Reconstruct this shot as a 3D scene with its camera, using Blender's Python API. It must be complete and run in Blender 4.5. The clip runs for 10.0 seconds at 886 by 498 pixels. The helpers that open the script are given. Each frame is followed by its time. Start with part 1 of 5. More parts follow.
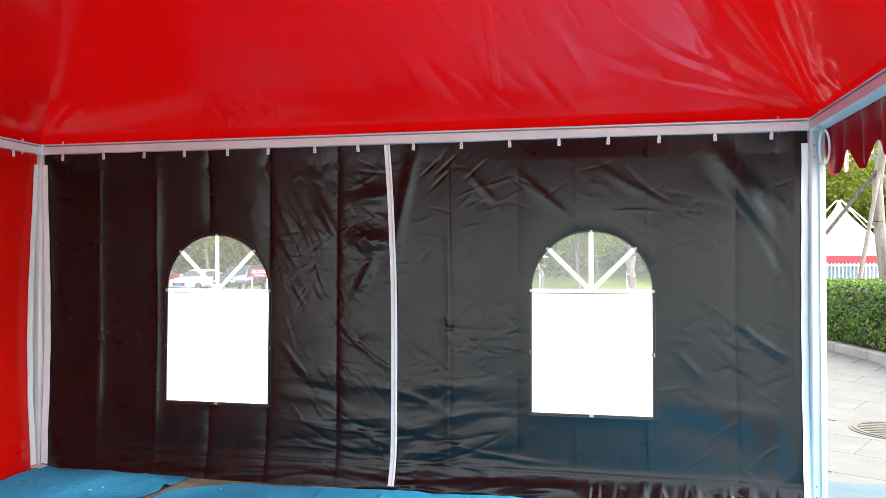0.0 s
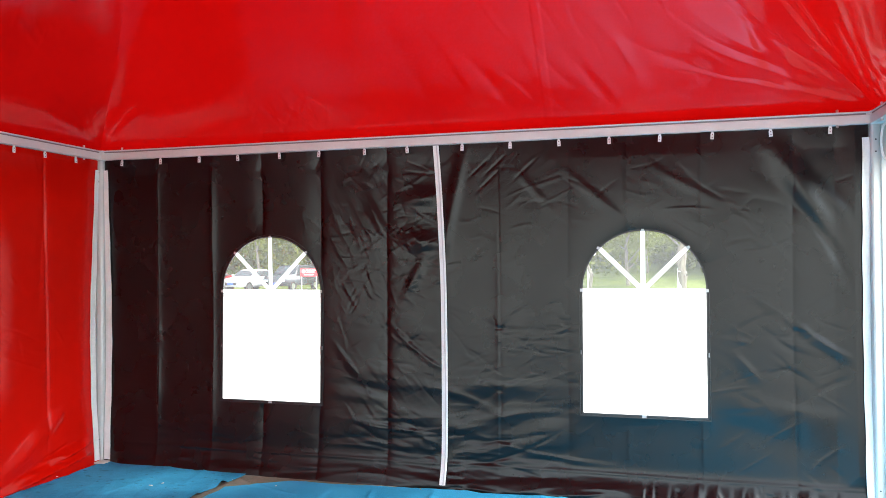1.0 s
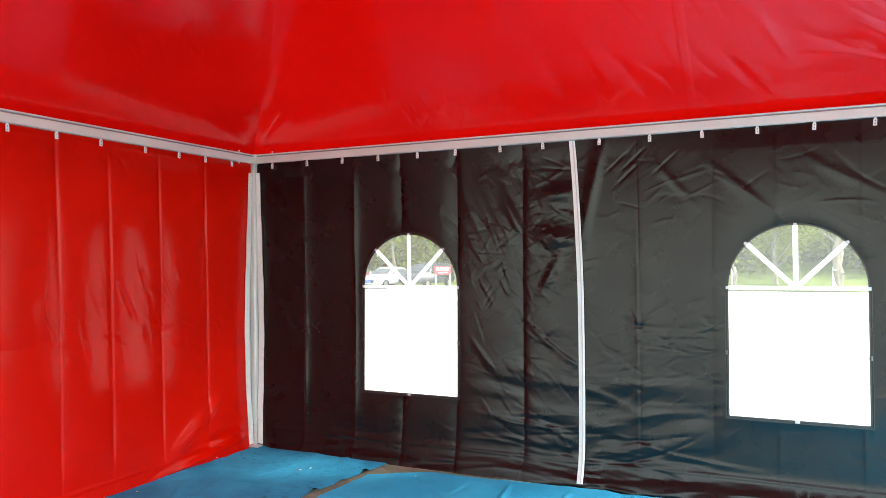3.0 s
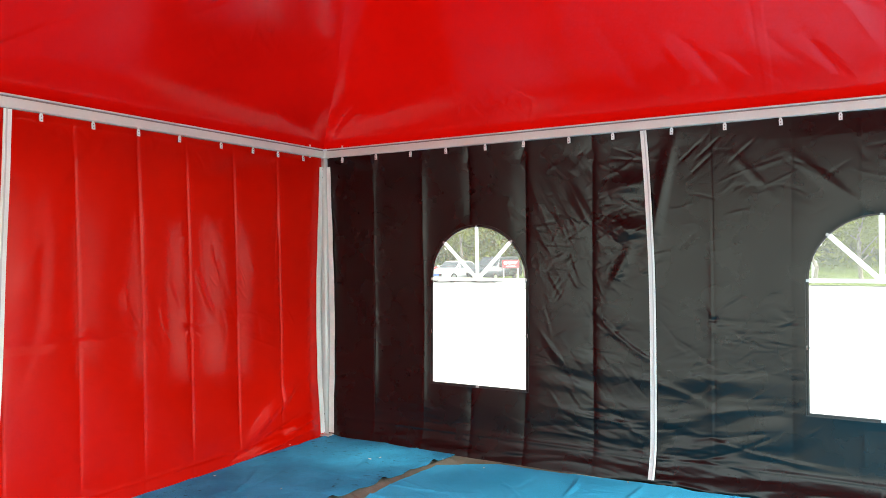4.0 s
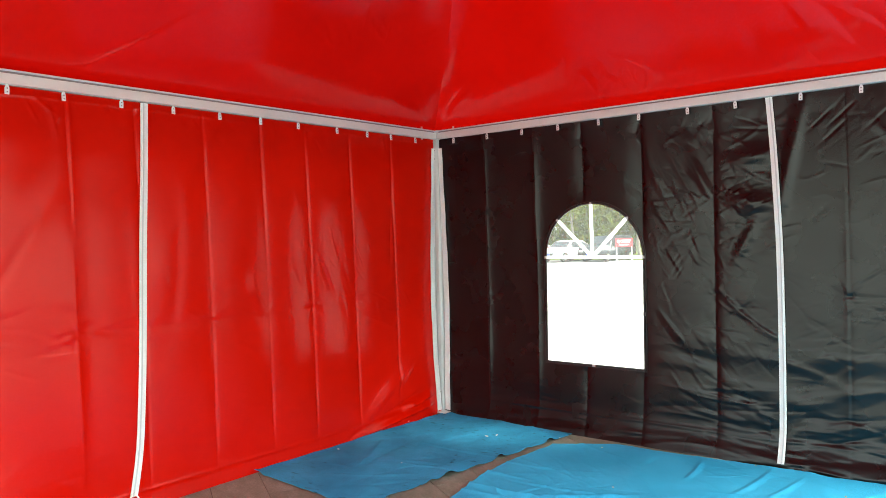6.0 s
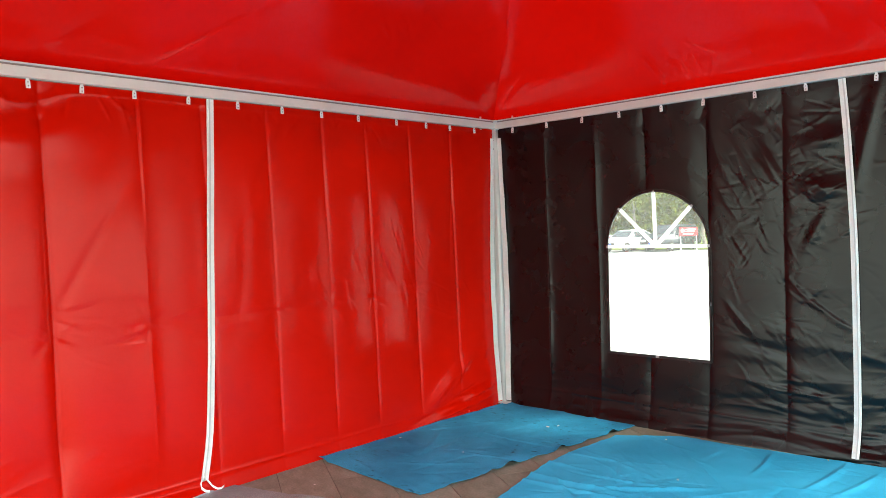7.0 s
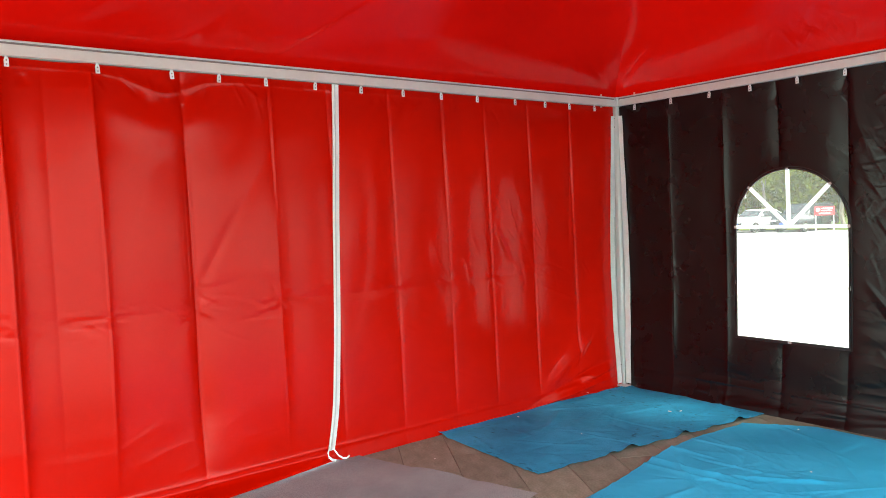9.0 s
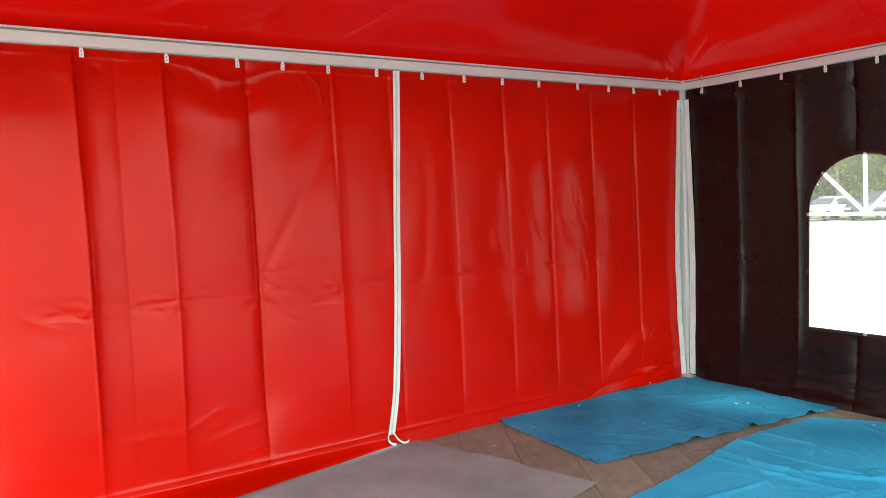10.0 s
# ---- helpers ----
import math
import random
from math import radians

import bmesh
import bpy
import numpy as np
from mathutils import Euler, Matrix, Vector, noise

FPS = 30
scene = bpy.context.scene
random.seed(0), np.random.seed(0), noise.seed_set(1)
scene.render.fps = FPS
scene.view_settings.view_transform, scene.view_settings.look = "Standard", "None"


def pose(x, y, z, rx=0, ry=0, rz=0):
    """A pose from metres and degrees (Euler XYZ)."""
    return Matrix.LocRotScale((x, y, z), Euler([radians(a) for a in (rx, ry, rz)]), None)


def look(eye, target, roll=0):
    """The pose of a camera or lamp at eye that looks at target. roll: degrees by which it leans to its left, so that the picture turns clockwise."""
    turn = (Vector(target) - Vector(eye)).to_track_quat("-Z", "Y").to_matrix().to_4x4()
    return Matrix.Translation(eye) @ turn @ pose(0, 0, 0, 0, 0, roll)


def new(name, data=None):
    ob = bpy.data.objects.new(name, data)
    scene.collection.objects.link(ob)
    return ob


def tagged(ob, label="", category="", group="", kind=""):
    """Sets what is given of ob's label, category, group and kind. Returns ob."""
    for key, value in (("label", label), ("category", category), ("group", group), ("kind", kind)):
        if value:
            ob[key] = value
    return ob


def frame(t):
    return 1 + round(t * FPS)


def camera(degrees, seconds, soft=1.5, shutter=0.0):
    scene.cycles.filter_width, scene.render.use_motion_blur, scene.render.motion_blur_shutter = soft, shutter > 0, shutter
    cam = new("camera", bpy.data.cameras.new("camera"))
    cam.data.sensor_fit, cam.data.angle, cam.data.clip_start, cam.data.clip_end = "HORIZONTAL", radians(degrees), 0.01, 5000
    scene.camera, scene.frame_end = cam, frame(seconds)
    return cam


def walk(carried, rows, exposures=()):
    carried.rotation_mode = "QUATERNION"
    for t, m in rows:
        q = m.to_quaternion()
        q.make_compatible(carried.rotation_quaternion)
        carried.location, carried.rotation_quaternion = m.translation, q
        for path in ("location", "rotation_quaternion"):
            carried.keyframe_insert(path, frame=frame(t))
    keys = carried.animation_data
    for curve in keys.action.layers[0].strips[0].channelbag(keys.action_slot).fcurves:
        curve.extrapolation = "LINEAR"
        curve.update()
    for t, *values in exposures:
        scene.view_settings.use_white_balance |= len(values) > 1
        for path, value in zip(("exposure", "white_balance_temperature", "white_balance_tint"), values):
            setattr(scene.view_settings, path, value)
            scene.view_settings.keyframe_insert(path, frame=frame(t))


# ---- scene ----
cam = camera(61.2, 10.0, soft=0.75)
PATH = [
    (0, (3.731, -4.484, 1.413), (3.332, -2.524, 1.442), 0.0),
    (0.5, (3.731, -4.485, 1.417), (3.275, -2.537, 1.444), -0.2),
    (1, (3.717, -4.498, 1.424), (3.197, -2.568, 1.449), -0.4),
    (1.5, (3.706, -4.502, 1.42), (3.109, -2.594, 1.448), -0.5),
    (2, (3.705, -4.512, 1.409), (3.025, -2.631, 1.444), -0.5),
    (2.5, (3.704, -4.524, 1.415), (2.94, -2.676, 1.445), -0.5),
    (4, (3.704, -4.531, 1.403), (2.693, -2.805, 1.411), -0.5),
    (4.5, (3.696, -4.536, 1.399), (2.621, -2.85, 1.397), -0.7),
    (5, (3.694, -4.536, 1.391), (2.557, -2.891, 1.38), -0.9),
    (6.5, (3.686, -4.55, 1.392), (2.375, -3.04, 1.342), -1.9),
    (7, (3.689, -4.55, 1.388), (2.317, -3.096, 1.331), -2.1),
    (7.5, (3.696, -4.559, 1.386), (2.267, -3.162, 1.324), -2.2),
    (8, (3.697, -4.573, 1.39), (2.215, -3.232, 1.318), -2.2),
    (8.5, (3.691, -4.574, 1.39), (2.16, -3.289, 1.306), -2.2),
    (9, (3.691, -4.577, 1.39), (2.112, -3.353, 1.292), -2.3),
    (9.5, (3.686, -4.575, 1.384), (2.06, -3.416, 1.274), -2.3),
    (10, (3.678, -4.574, 1.382), (2.008, -3.481, 1.258), -2.3),
]
walk(cam, [(t, look(eye, target, roll)) for t, eye, target, roll in PATH],
     [(0.0, 2.70, 6400, 7.0), (2.5, 2.88, 6600, -1.0), (4.5, 2.82, 6750, -4.0), (6.5, 2.85, 6750, -7.0), (8.0, 2.80, 6720, -8.0), (10.0, 2.68, 6650, -9.0)])

# ---- world and light ----
SUN_EL, SUN_AZ = 52.0, 82.0   # degrees; azimuth clockwise from +y
world = bpy.data.worlds.new("sky")
scene.world = world
world.use_nodes = True
wn = world.node_tree.nodes
sky = wn.new("ShaderNodeTexSky")
sky.sky_type, sky.sun_disc = "NISHITA", False
sky.sun_elevation, sky.sun_rotation = radians(SUN_EL), radians(SUN_AZ)
sky.air_density, sky.dust_density, sky.ozone_density = 1.0, 1.0, 1.0
haze = wn.new("ShaderNodeHueSaturation")
haze.inputs["Saturation"].default_value = 0.35
world.node_tree.links.new(sky.outputs[0], haze.inputs["Color"])
world.node_tree.links.new(haze.outputs[0], wn["Background"].inputs["Color"])
wn["Background"].inputs["Strength"].default_value = 0.15
sun = new("sun", bpy.data.lights.new("sun", "SUN"))
sun.data.energy, sun.data.angle, sun.data.color = 1.8, radians(60), (1.0, 0.95, 0.88)
az, el = radians(SUN_AZ), radians(SUN_EL)
sun.matrix_world = look((0, 0, 0), (-math.sin(az) * math.cos(el), -math.cos(az) * math.cos(el), -math.sin(el)))


# ---- materials ----
def mat(name, color, rough=0.5, metal=0.0, spec=0.5):
    m = bpy.data.materials.new(name)
    m.use_nodes = True
    b = m.node_tree.nodes["Principled BSDF"]
    b.inputs["Base Color"].default_value = (*color, 1)
    b.inputs["Roughness"].default_value = rough
    b.inputs["Metallic"].default_value = metal
    b.inputs["Specular IOR Level"].default_value = spec
    return m


def tex_noise(m, scale, detail=4.0, stretch=(1, 1, 1), coord="Object", rough=0.55):
    n, l = m.node_tree.nodes, m.node_tree.links
    tc, mp, nz = n.new("ShaderNodeTexCoord"), n.new("ShaderNodeMapping"), n.new("ShaderNodeTexNoise")
    mp.inputs["Scale"].default_value = stretch
    nz.inputs["Scale"].default_value, nz.inputs["Detail"].default_value, nz.inputs["Roughness"].default_value = scale, detail, rough
    l.new(tc.outputs[coord], mp.inputs[0])
    l.new(mp.outputs[0], nz.inputs["Vector"])
    return nz.outputs["Fac"]


def ramp(m, fac, stops):
    r = m.node_tree.nodes.new("ShaderNodeValToRGB")
    e = r.color_ramp.elements
    while len(e) < len(stops):
        e.new(0.5)
    for k, (p, c) in zip(e, stops):
        k.position, k.color = p, (*c, 1)
    m.node_tree.links.new(fac, r.inputs[0])
    return r.outputs[0]


def vary(m, scale, dark, light, lo=0.35, hi=0.65, stretch=(1, 1, 1), coord="Object", detail=5.0):
    """Base colour that wanders between two tones."""
    c = ramp(m, tex_noise(m, scale, detail, stretch, coord), [(lo, dark), (hi, light)])
    m.node_tree.links.new(c, m.node_tree.nodes["Principled BSDF"].inputs["Base Color"])
    return c


def speckle(m, color_out, scale, amount, detail=2.0, coord="Object"):
    """Multiplies a fine grain over a colour."""
    n, l = m.node_tree.nodes, m.node_tree.links
    g = ramp(m, tex_noise(m, scale, detail, (1, 1, 1), coord), [(0.3, (1 - amount,) * 3), (0.7, (1 + amount,) * 3)])
    x = n.new("ShaderNodeMix")
    x.data_type, x.blend_type = "RGBA", "MULTIPLY"
    x.inputs[0].default_value = 1.0
    l.new(color_out, x.inputs[6])
    l.new(g, x.inputs[7])
    l.new(x.outputs[2], n["Principled BSDF"].inputs["Base Color"])
    return x.outputs[2]


def bump(m, facs, strength=0.3, distance=0.005):
    n, l = m.node_tree.nodes, m.node_tree.links
    last = None
    for fac, d in facs:
        b = n.new("ShaderNodeBump")
        b.inputs["Strength"].default_value, b.inputs["Distance"].default_value = strength, d
        l.new(fac, b.inputs["Height"])
        if last:
            l.new(last, b.inputs["Normal"])
        last = b.outputs[0]
    l.new(last, n["Principled BSDF"].inputs["Normal"])
    return last


def rough_vary(m, scale, lo, hi):
    r = ramp(m, tex_noise(m, scale), [(0.3, (lo,) * 3), (0.7, (hi,) * 3)])
    m.node_tree.links.new(r, m.node_tree.nodes["Principled BSDF"].inputs["Roughness"])


def vinyl(name, dark, light, rough, spec=0.5, glow=0.0):
    """Coated tarpaulin: gloss, soft creases, and a little daylight through the cloth."""
    m = mat(name, light, rough, 0, spec)
    c = vary(m, 1.3, dark, light)
    bump(m, [(tex_noise(m, 4, 1), 0.003), (tex_noise(m, 13, 3), 0.0008), (tex_noise(m, 60, 2), 0.00015)], 0.3)
    rough_vary(m, 3.0, rough * 0.85, rough * 1.2)
    if glow:
        n, l = m.node_tree.nodes, m.node_tree.links
        t, x = n.new("ShaderNodeBsdfTranslucent"), n.new("ShaderNodeMixShader")
        l.new(c, t.inputs[0])
        x.inputs[0].default_value = glow
        l.new(n["Principled BSDF"].outputs[0], x.inputs[1])
        l.new(t.outputs[0], x.inputs[2])
        l.new(x.outputs[0], n["Material Output"].inputs["Surface"])
    return m


def let_through(m, share):
    """Mixes in a share of light that passes through thin stuff."""
    n, l = m.node_tree.nodes, m.node_tree.links
    t, x = n.new("ShaderNodeBsdfTranslucent"), n.new("ShaderNodeMixShader")
    t.inputs[0].default_value = n["Principled BSDF"].inputs["Base Color"].default_value
    x.inputs[0].default_value = share
    l.new(n["Principled BSDF"].outputs[0], x.inputs[1])
    l.new(t.outputs[0], x.inputs[2])
    l.new(x.outputs[0], n["Material Output"].inputs["Surface"])


RED = vinyl("red_vinyl", (0.48, 0.0030, 0.0010), (0.55, 0.0040, 0.0014), 0.185, 0.175, 0.06)
ROOF_RED = vinyl("red_roof_vinyl", (0.43, 0.0014, 0.0016), (0.49, 0.0020, 0.0022), 0.12, 0.38, 0.105)
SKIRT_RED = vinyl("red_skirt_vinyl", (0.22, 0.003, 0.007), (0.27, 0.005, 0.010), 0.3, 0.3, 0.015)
BLACK = vinyl("black_vinyl", (0.0030, 0.0030, 0.0034), (0.0055, 0.0055, 0.006), 0.27, 0.37)
# Base leans green to cancel red light bounced off the vinyl.
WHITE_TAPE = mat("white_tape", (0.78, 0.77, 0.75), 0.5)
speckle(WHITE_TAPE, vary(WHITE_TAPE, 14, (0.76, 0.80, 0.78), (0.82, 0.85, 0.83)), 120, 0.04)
bump(WHITE_TAPE, [(tex_noise(WHITE_TAPE, 60, 2), 0.002)], 0.3)
WHITE_BAR = mat("white_window_bar", (0.93, 0.93, 0.93), 0.4)
let_through(WHITE_BAR, 0.97)
TAB = mat("clear_tab", (0.52, 0.53, 0.52), 0.3)
# Neutral metal; the cool tint in its colour offsets red bounce light.
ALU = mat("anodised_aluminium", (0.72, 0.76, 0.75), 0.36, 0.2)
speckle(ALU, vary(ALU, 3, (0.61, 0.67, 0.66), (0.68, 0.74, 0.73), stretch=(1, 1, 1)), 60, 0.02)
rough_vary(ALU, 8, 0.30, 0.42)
# Same metal as the beams, darkened to hold down daylight on the posts.
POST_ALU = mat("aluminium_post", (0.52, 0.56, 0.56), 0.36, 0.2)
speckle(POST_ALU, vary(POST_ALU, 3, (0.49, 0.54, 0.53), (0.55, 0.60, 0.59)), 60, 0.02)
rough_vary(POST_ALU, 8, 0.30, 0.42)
# Dark tone painting the shade in the beam slot and under the beam.
BEAM_SHADE = mat("groove", (0.22, 0.22, 0.22), 0.6)
PLASTIC = mat("hook_plastic", (0.72, 0.72, 0.72), 0.4)
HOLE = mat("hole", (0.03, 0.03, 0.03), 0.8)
ZIP = mat("zip_coil", (0.55, 0.57, 0.56), 0.5)
EYE = mat("eyelet_shade", (0.12, 0.07, 0.07), 0.6)
STEEL = mat("steel", (0.6, 0.6, 0.6), 0.3, 1.0)
STRAW = mat("straw", (0.6, 0.5, 0.2), 0.8)
PIPING = mat("window_weld", (0.02, 0.02, 0.021), 0.35)

def stain(m):
    """Small dark smudges trodden into the felt, in loose patches."""
    n, l = m.node_tree.nodes, m.node_tree.links
    spots = ramp(m, tex_noise(m, 17, 2, (1, 1.9, 1)), [(0.62, (1, 1, 1)), (0.69, (0.42, 0.42, 0.42))])
    patch = ramp(m, tex_noise(m, 1.3, 1), [(0.51, (0, 0, 0)), (0.60, (1, 1, 1))])
    x = n.new("ShaderNodeMix")
    x.data_type, x.blend_type = "RGBA", "MULTIPLY"
    old = n["Principled BSDF"].inputs["Base Color"].links[0].from_socket
    l.new(patch, x.inputs[0])
    l.new(old, x.inputs[6])
    l.new(spots, x.inputs[7])
    l.new(x.outputs[2], n["Principled BSDF"].inputs["Base Color"])


def blue_felt(name, dark, light, worn=False):
    m = mat(name, light, 0.95, 0, 0.15)
    speckle(m, vary(m, 2.2, dark, light), 260, 0.22)
    if worn:
        stain(m)
    bump(m, [(tex_noise(m, 5, 3), 0.010), (tex_noise(m, 400, 2), 0.002)], 0.4)
    return m


BLUE_OLD = blue_felt("worn_blue_felt", (0.032, 0.27, 0.51), (0.056, 0.43, 0.74), True)
BLUE = blue_felt("blue_felt", (0.044, 0.42, 0.75), (0.062, 0.51, 0.86))
# Near-black tone painting the shade beneath a carpet's curled rim.
CURL_SHADE = mat("curl_shade", (0.012, 0.02, 0.03), 0.95, 0, 0.1)
# Blue felt outdoors: the wash of full daylight is put into its colour.
BLUE_DAYLIT = blue_felt("daylit_pale_felt", (0.085, 0.118, 0.132), (0.102, 0.138, 0.152))
GREY = mat("grey_felt", (0.24, 0.23, 0.24), 0.95, 0, 0.15)
speckle(GREY, vary(GREY, 3, (0.24, 0.295, 0.315), (0.31, 0.37, 0.395)), 240, 0.25)
bump(GREY, [(tex_noise(GREY, 6, 3), 0.008), (tex_noise(GREY, 400, 2), 0.002)], 0.4)


def tile_material():
    m = mat("paver", (0.2, 0.17, 0.14), 0.8)
    n, l = m.node_tree.nodes, m.node_tree.links
    c = vary(m, 4, (0.18, 0.20, 0.157), (0.25, 0.27, 0.22), coord="Generated")
    speckle(m, c, 90, 0.16)
    oi, hs = n.new("ShaderNodeObjectInfo"), n.new("ShaderNodeHueSaturation")
    mr = n.new("ShaderNodeMapRange")
    mr.inputs[3].default_value, mr.inputs[4].default_value = 0.88, 1.10
    l.new(oi.outputs["Random"], mr.inputs[0])
    l.new(mr.outputs[0], hs.inputs["Value"])
    old = n["Principled BSDF"].inputs["Base Color"].links[0].from_socket
    l.new(old, hs.inputs["Color"])
    l.new(hs.outputs[0], n["Principled BSDF"].inputs["Base Color"])
    bump(m, [(tex_noise(m, 80, 3), 0.002)], 0.4)
    return m


PAVER = tile_material()
MORTAR = mat("joint_sand", (0.08, 0.07, 0.06), 0.95)
speckle(MORTAR, vary(MORTAR, 8, (0.045, 0.047, 0.04), (0.085, 0.088, 0.072)), 90, 0.2)
CONCRETE = mat("pale_concrete", (0.5, 0.48, 0.44), 0.85)
speckle(CONCRETE, vary(CONCRETE, 0.35, (0.44, 0.43, 0.405), (0.54, 0.53, 0.50)), 14, 0.08, 4)
bump(CONCRETE, [(tex_noise(CONCRETE, 30, 3), 0.003)], 0.3)
SLAB_PALE = mat("pale_paving", (0.3, 0.29, 0.27), 0.85)
speckle(SLAB_PALE, vary(SLAB_PALE, 2.0, (0.104, 0.100, 0.090), (0.128, 0.122, 0.110), coord="Generated"), 60, 0.10)
bump(SLAB_PALE, [(tex_noise(SLAB_PALE, 40, 3), 0.002)], 0.3)
ASPHALT = mat("grey_asphalt", (0.12, 0.12, 0.12), 0.85)
speckle(ASPHALT, vary(ASPHALT, 0.4, (0.24, 0.24, 0.235), (0.31, 0.31, 0.30)), 30, 0.15)
GRASS = mat("grass", (0.12, 0.2, 0.04), 0.9, 0, 0.2)
speckle(GRASS, vary(GRASS, 0.5, (0.065, 0.09, 0.02), (0.12, 0.15, 0.034)), 8, 0.25)
KERB = mat("kerb_stone", (0.33, 0.29, 0.25), 0.85)
speckle(KERB, vary(KERB, 2, (0.22, 0.195, 0.165), (0.30, 0.27, 0.235)), 50, 0.12)


def leaf_material(name, dark, light, glow=0.35):
    m = mat(name, light, 0.5, 0, 0.35)
    n, l = m.node_tree.nodes, m.node_tree.links
    g = n.new("ShaderNodeNewGeometry")
    c = ramp(m, g.outputs["Random Per Island"], [(0.0, dark), (1.0, light)])
    l.new(c, n["Principled BSDF"].inputs["Base Color"])
    t, x = n.new("ShaderNodeBsdfTranslucent"), n.new("ShaderNodeMixShader")
    l.new(c, t.inputs[0])
    x.inputs[0].default_value = glow
    l.new(n["Principled BSDF"].outputs[0], x.inputs[1])
    l.new(t.outputs[0], x.inputs[2])
    l.new(x.outputs[0], n["Material Output"].inputs["Surface"])
    return m


LEAF_HEDGE = leaf_material("hedge_leaf", (0.05, 0.10, 0.016), (0.20, 0.29, 0.06))
LEAF_WOOD = leaf_material("spring_leaf", (0.11, 0.135, 0.012), (0.20, 0.225, 0.026), 0.5)
LEAF_TREE = leaf_material("tree_leaf", (0.09, 0.115, 0.055), (0.17, 0.20, 0.095), 0.45)
BARK = mat("bark", (0.2, 0.17, 0.14), 0.9)
speckle(BARK, vary(BARK, 3, (0.14, 0.12, 0.095), (0.26, 0.225, 0.185), stretch=(3, 3, 0.6)), 30, 0.2)
POLE = mat("weathered_pole", (0.14, 0.12, 0.1), 0.85)
vary(POLE, 6, (0.045, 0.038, 0.032), (0.09, 0.078, 0.065), stretch=(4, 4, 0.5))
TENT_WHITE = mat("white_canvas", (0.8, 0.8, 0.8), 0.5)
vary(TENT_WHITE, 1, (0.74, 0.74, 0.75), (0.84, 0.84, 0.84))
BLUE_GREY = mat("blue_grey_paint", (0.30, 0.38, 0.45), 0.6)
FENCE = mat("white_fence_paint", (0.75, 0.77, 0.8), 0.5)
SIGN_RED = mat("sign_red", (0.62, 0.03, 0.04), 0.4)
SIGN_WHITE = mat("sign_white", (0.8, 0.8, 0.8), 0.4)
CAR_WHITE = mat("white_car_paint", (0.5, 0.51, 0.52), 0.2)
CAR_DARK = mat("dark_car_paint", (0.03, 0.035, 0.04), 0.2)
CAR_RED = mat("red_car_paint", (0.3, 0.02, 0.025), 0.2)
CAR_GLASS = mat("car_glass", (0.03, 0.035, 0.04), 0.08)
RUBBER = mat("rubber", (0.02, 0.02, 0.02), 0.8)
PLATE = mat("number_plate_blue", (0.05, 0.12, 0.5), 0.4)
IRON = mat("rusty_iron", (0.3, 0.24, 0.18), 0.7, 0.2)
speckle(IRON, vary(IRON, 6, (0.075, 0.064, 0.048), (0.12, 0.104, 0.08)), 80, 0.2)


def pane_material():
    """Clear window film: see-through, faint gloss, a trace of milkiness."""
    m = bpy.data.materials.new("clear_window_film")
    m.use_nodes = True
    n, l = m.node_tree.nodes, m.node_tree.links
    n.remove(n["Principled BSDF"])
    tr, gl, df = n.new("ShaderNodeBsdfTransparent"), n.new("ShaderNodeBsdfGlossy"), n.new("ShaderNodeBsdfTranslucent")
    fr, m1, m2 = n.new("ShaderNodeFresnel"), n.new("ShaderNodeMixShader"), n.new("ShaderNodeMixShader")
    tr.inputs[0].default_value = (0.96, 0.96, 0.95, 1)
    gl.inputs["Roughness"].default_value = 0.12
    df.inputs[0].default_value = (0.9, 0.9, 0.9, 1)
    m1.inputs[0].default_value = 0.08
    l.new(tr.outputs[0], m1.inputs[1])
    l.new(df.outputs[0], m1.inputs[2])
    l.new(fr.outputs[0], m2.inputs[0])
    l.new(m1.outputs[0], m2.inputs[1])
    l.new(gl.outputs[0], m2.inputs[2])
    l.new(m2.outputs[0], n["Material Output"].inputs["Surface"])
    return m


FILM = pane_material()


# ---- mesh helpers ----
def part(name, bm, material, parent=None, label="", smooth=False):
    me = bpy.data.meshes.new(name)
    bm.to_mesh(me)
    bm.free()
    return mesh_part(name, me, material, parent, label, smooth)


def mesh_part(name, me, material, parent=None, label="", smooth=False):
    if not me.materials:
        for k in material if isinstance(material, (list, tuple)) else (material,):
            me.materials.append(k)
    if smooth:
        me.shade_smooth()
    ob = new(name, me)
    if parent:
        ob.parent = parent
    if label:
        ob["label"] = label
    return ob


def thing(name, label, category, m=None, group="", kind=""):
    ob = new(name)
    if m is not None:
        ob.matrix_world = m
    return tagged(ob, label, category, group, kind)


def box(bm, lo, hi, bevel=0.0, m=None):
    """An upright box between two corners, edges rounded by bevel."""
    size, mid = [h - l for l, h in zip(lo, hi)], [(h + l) / 2 for l, h in zip(lo, hi)]
    got = bmesh.ops.create_cube(bm, size=1.0, matrix=(m or Matrix()) @ Matrix.Translation(mid) @ Matrix.Diagonal((*size, 1)))
    if bevel:
        edges = list({e for v in got["verts"] for e in v.link_edges})
        bmesh.ops.bevel(bm, geom=edges, offset=bevel, segments=2, affect="EDGES", profile=0.5)
    return bm


def boxes(*items, bevel=0.0):
    bm = bmesh.new()
    for lo, hi in items:
        box(bm, lo, hi, bevel)
    return bm


def tube(bm, a, b, r0, r1=None, n=10, caps=True):
    """A tapered rod from a to b."""
    a, b = Vector(a), Vector(b)
    m = Matrix.Translation((a + b) / 2) @ (b - a).to_track_quat("Z", "Y").to_matrix().to_4x4()
    bmesh.ops.create_cone(bm, cap_ends=caps, segments=n, radius1=r0, radius2=r0 if r1 is None else r1, depth=(b - a).length, matrix=m)
    return bm


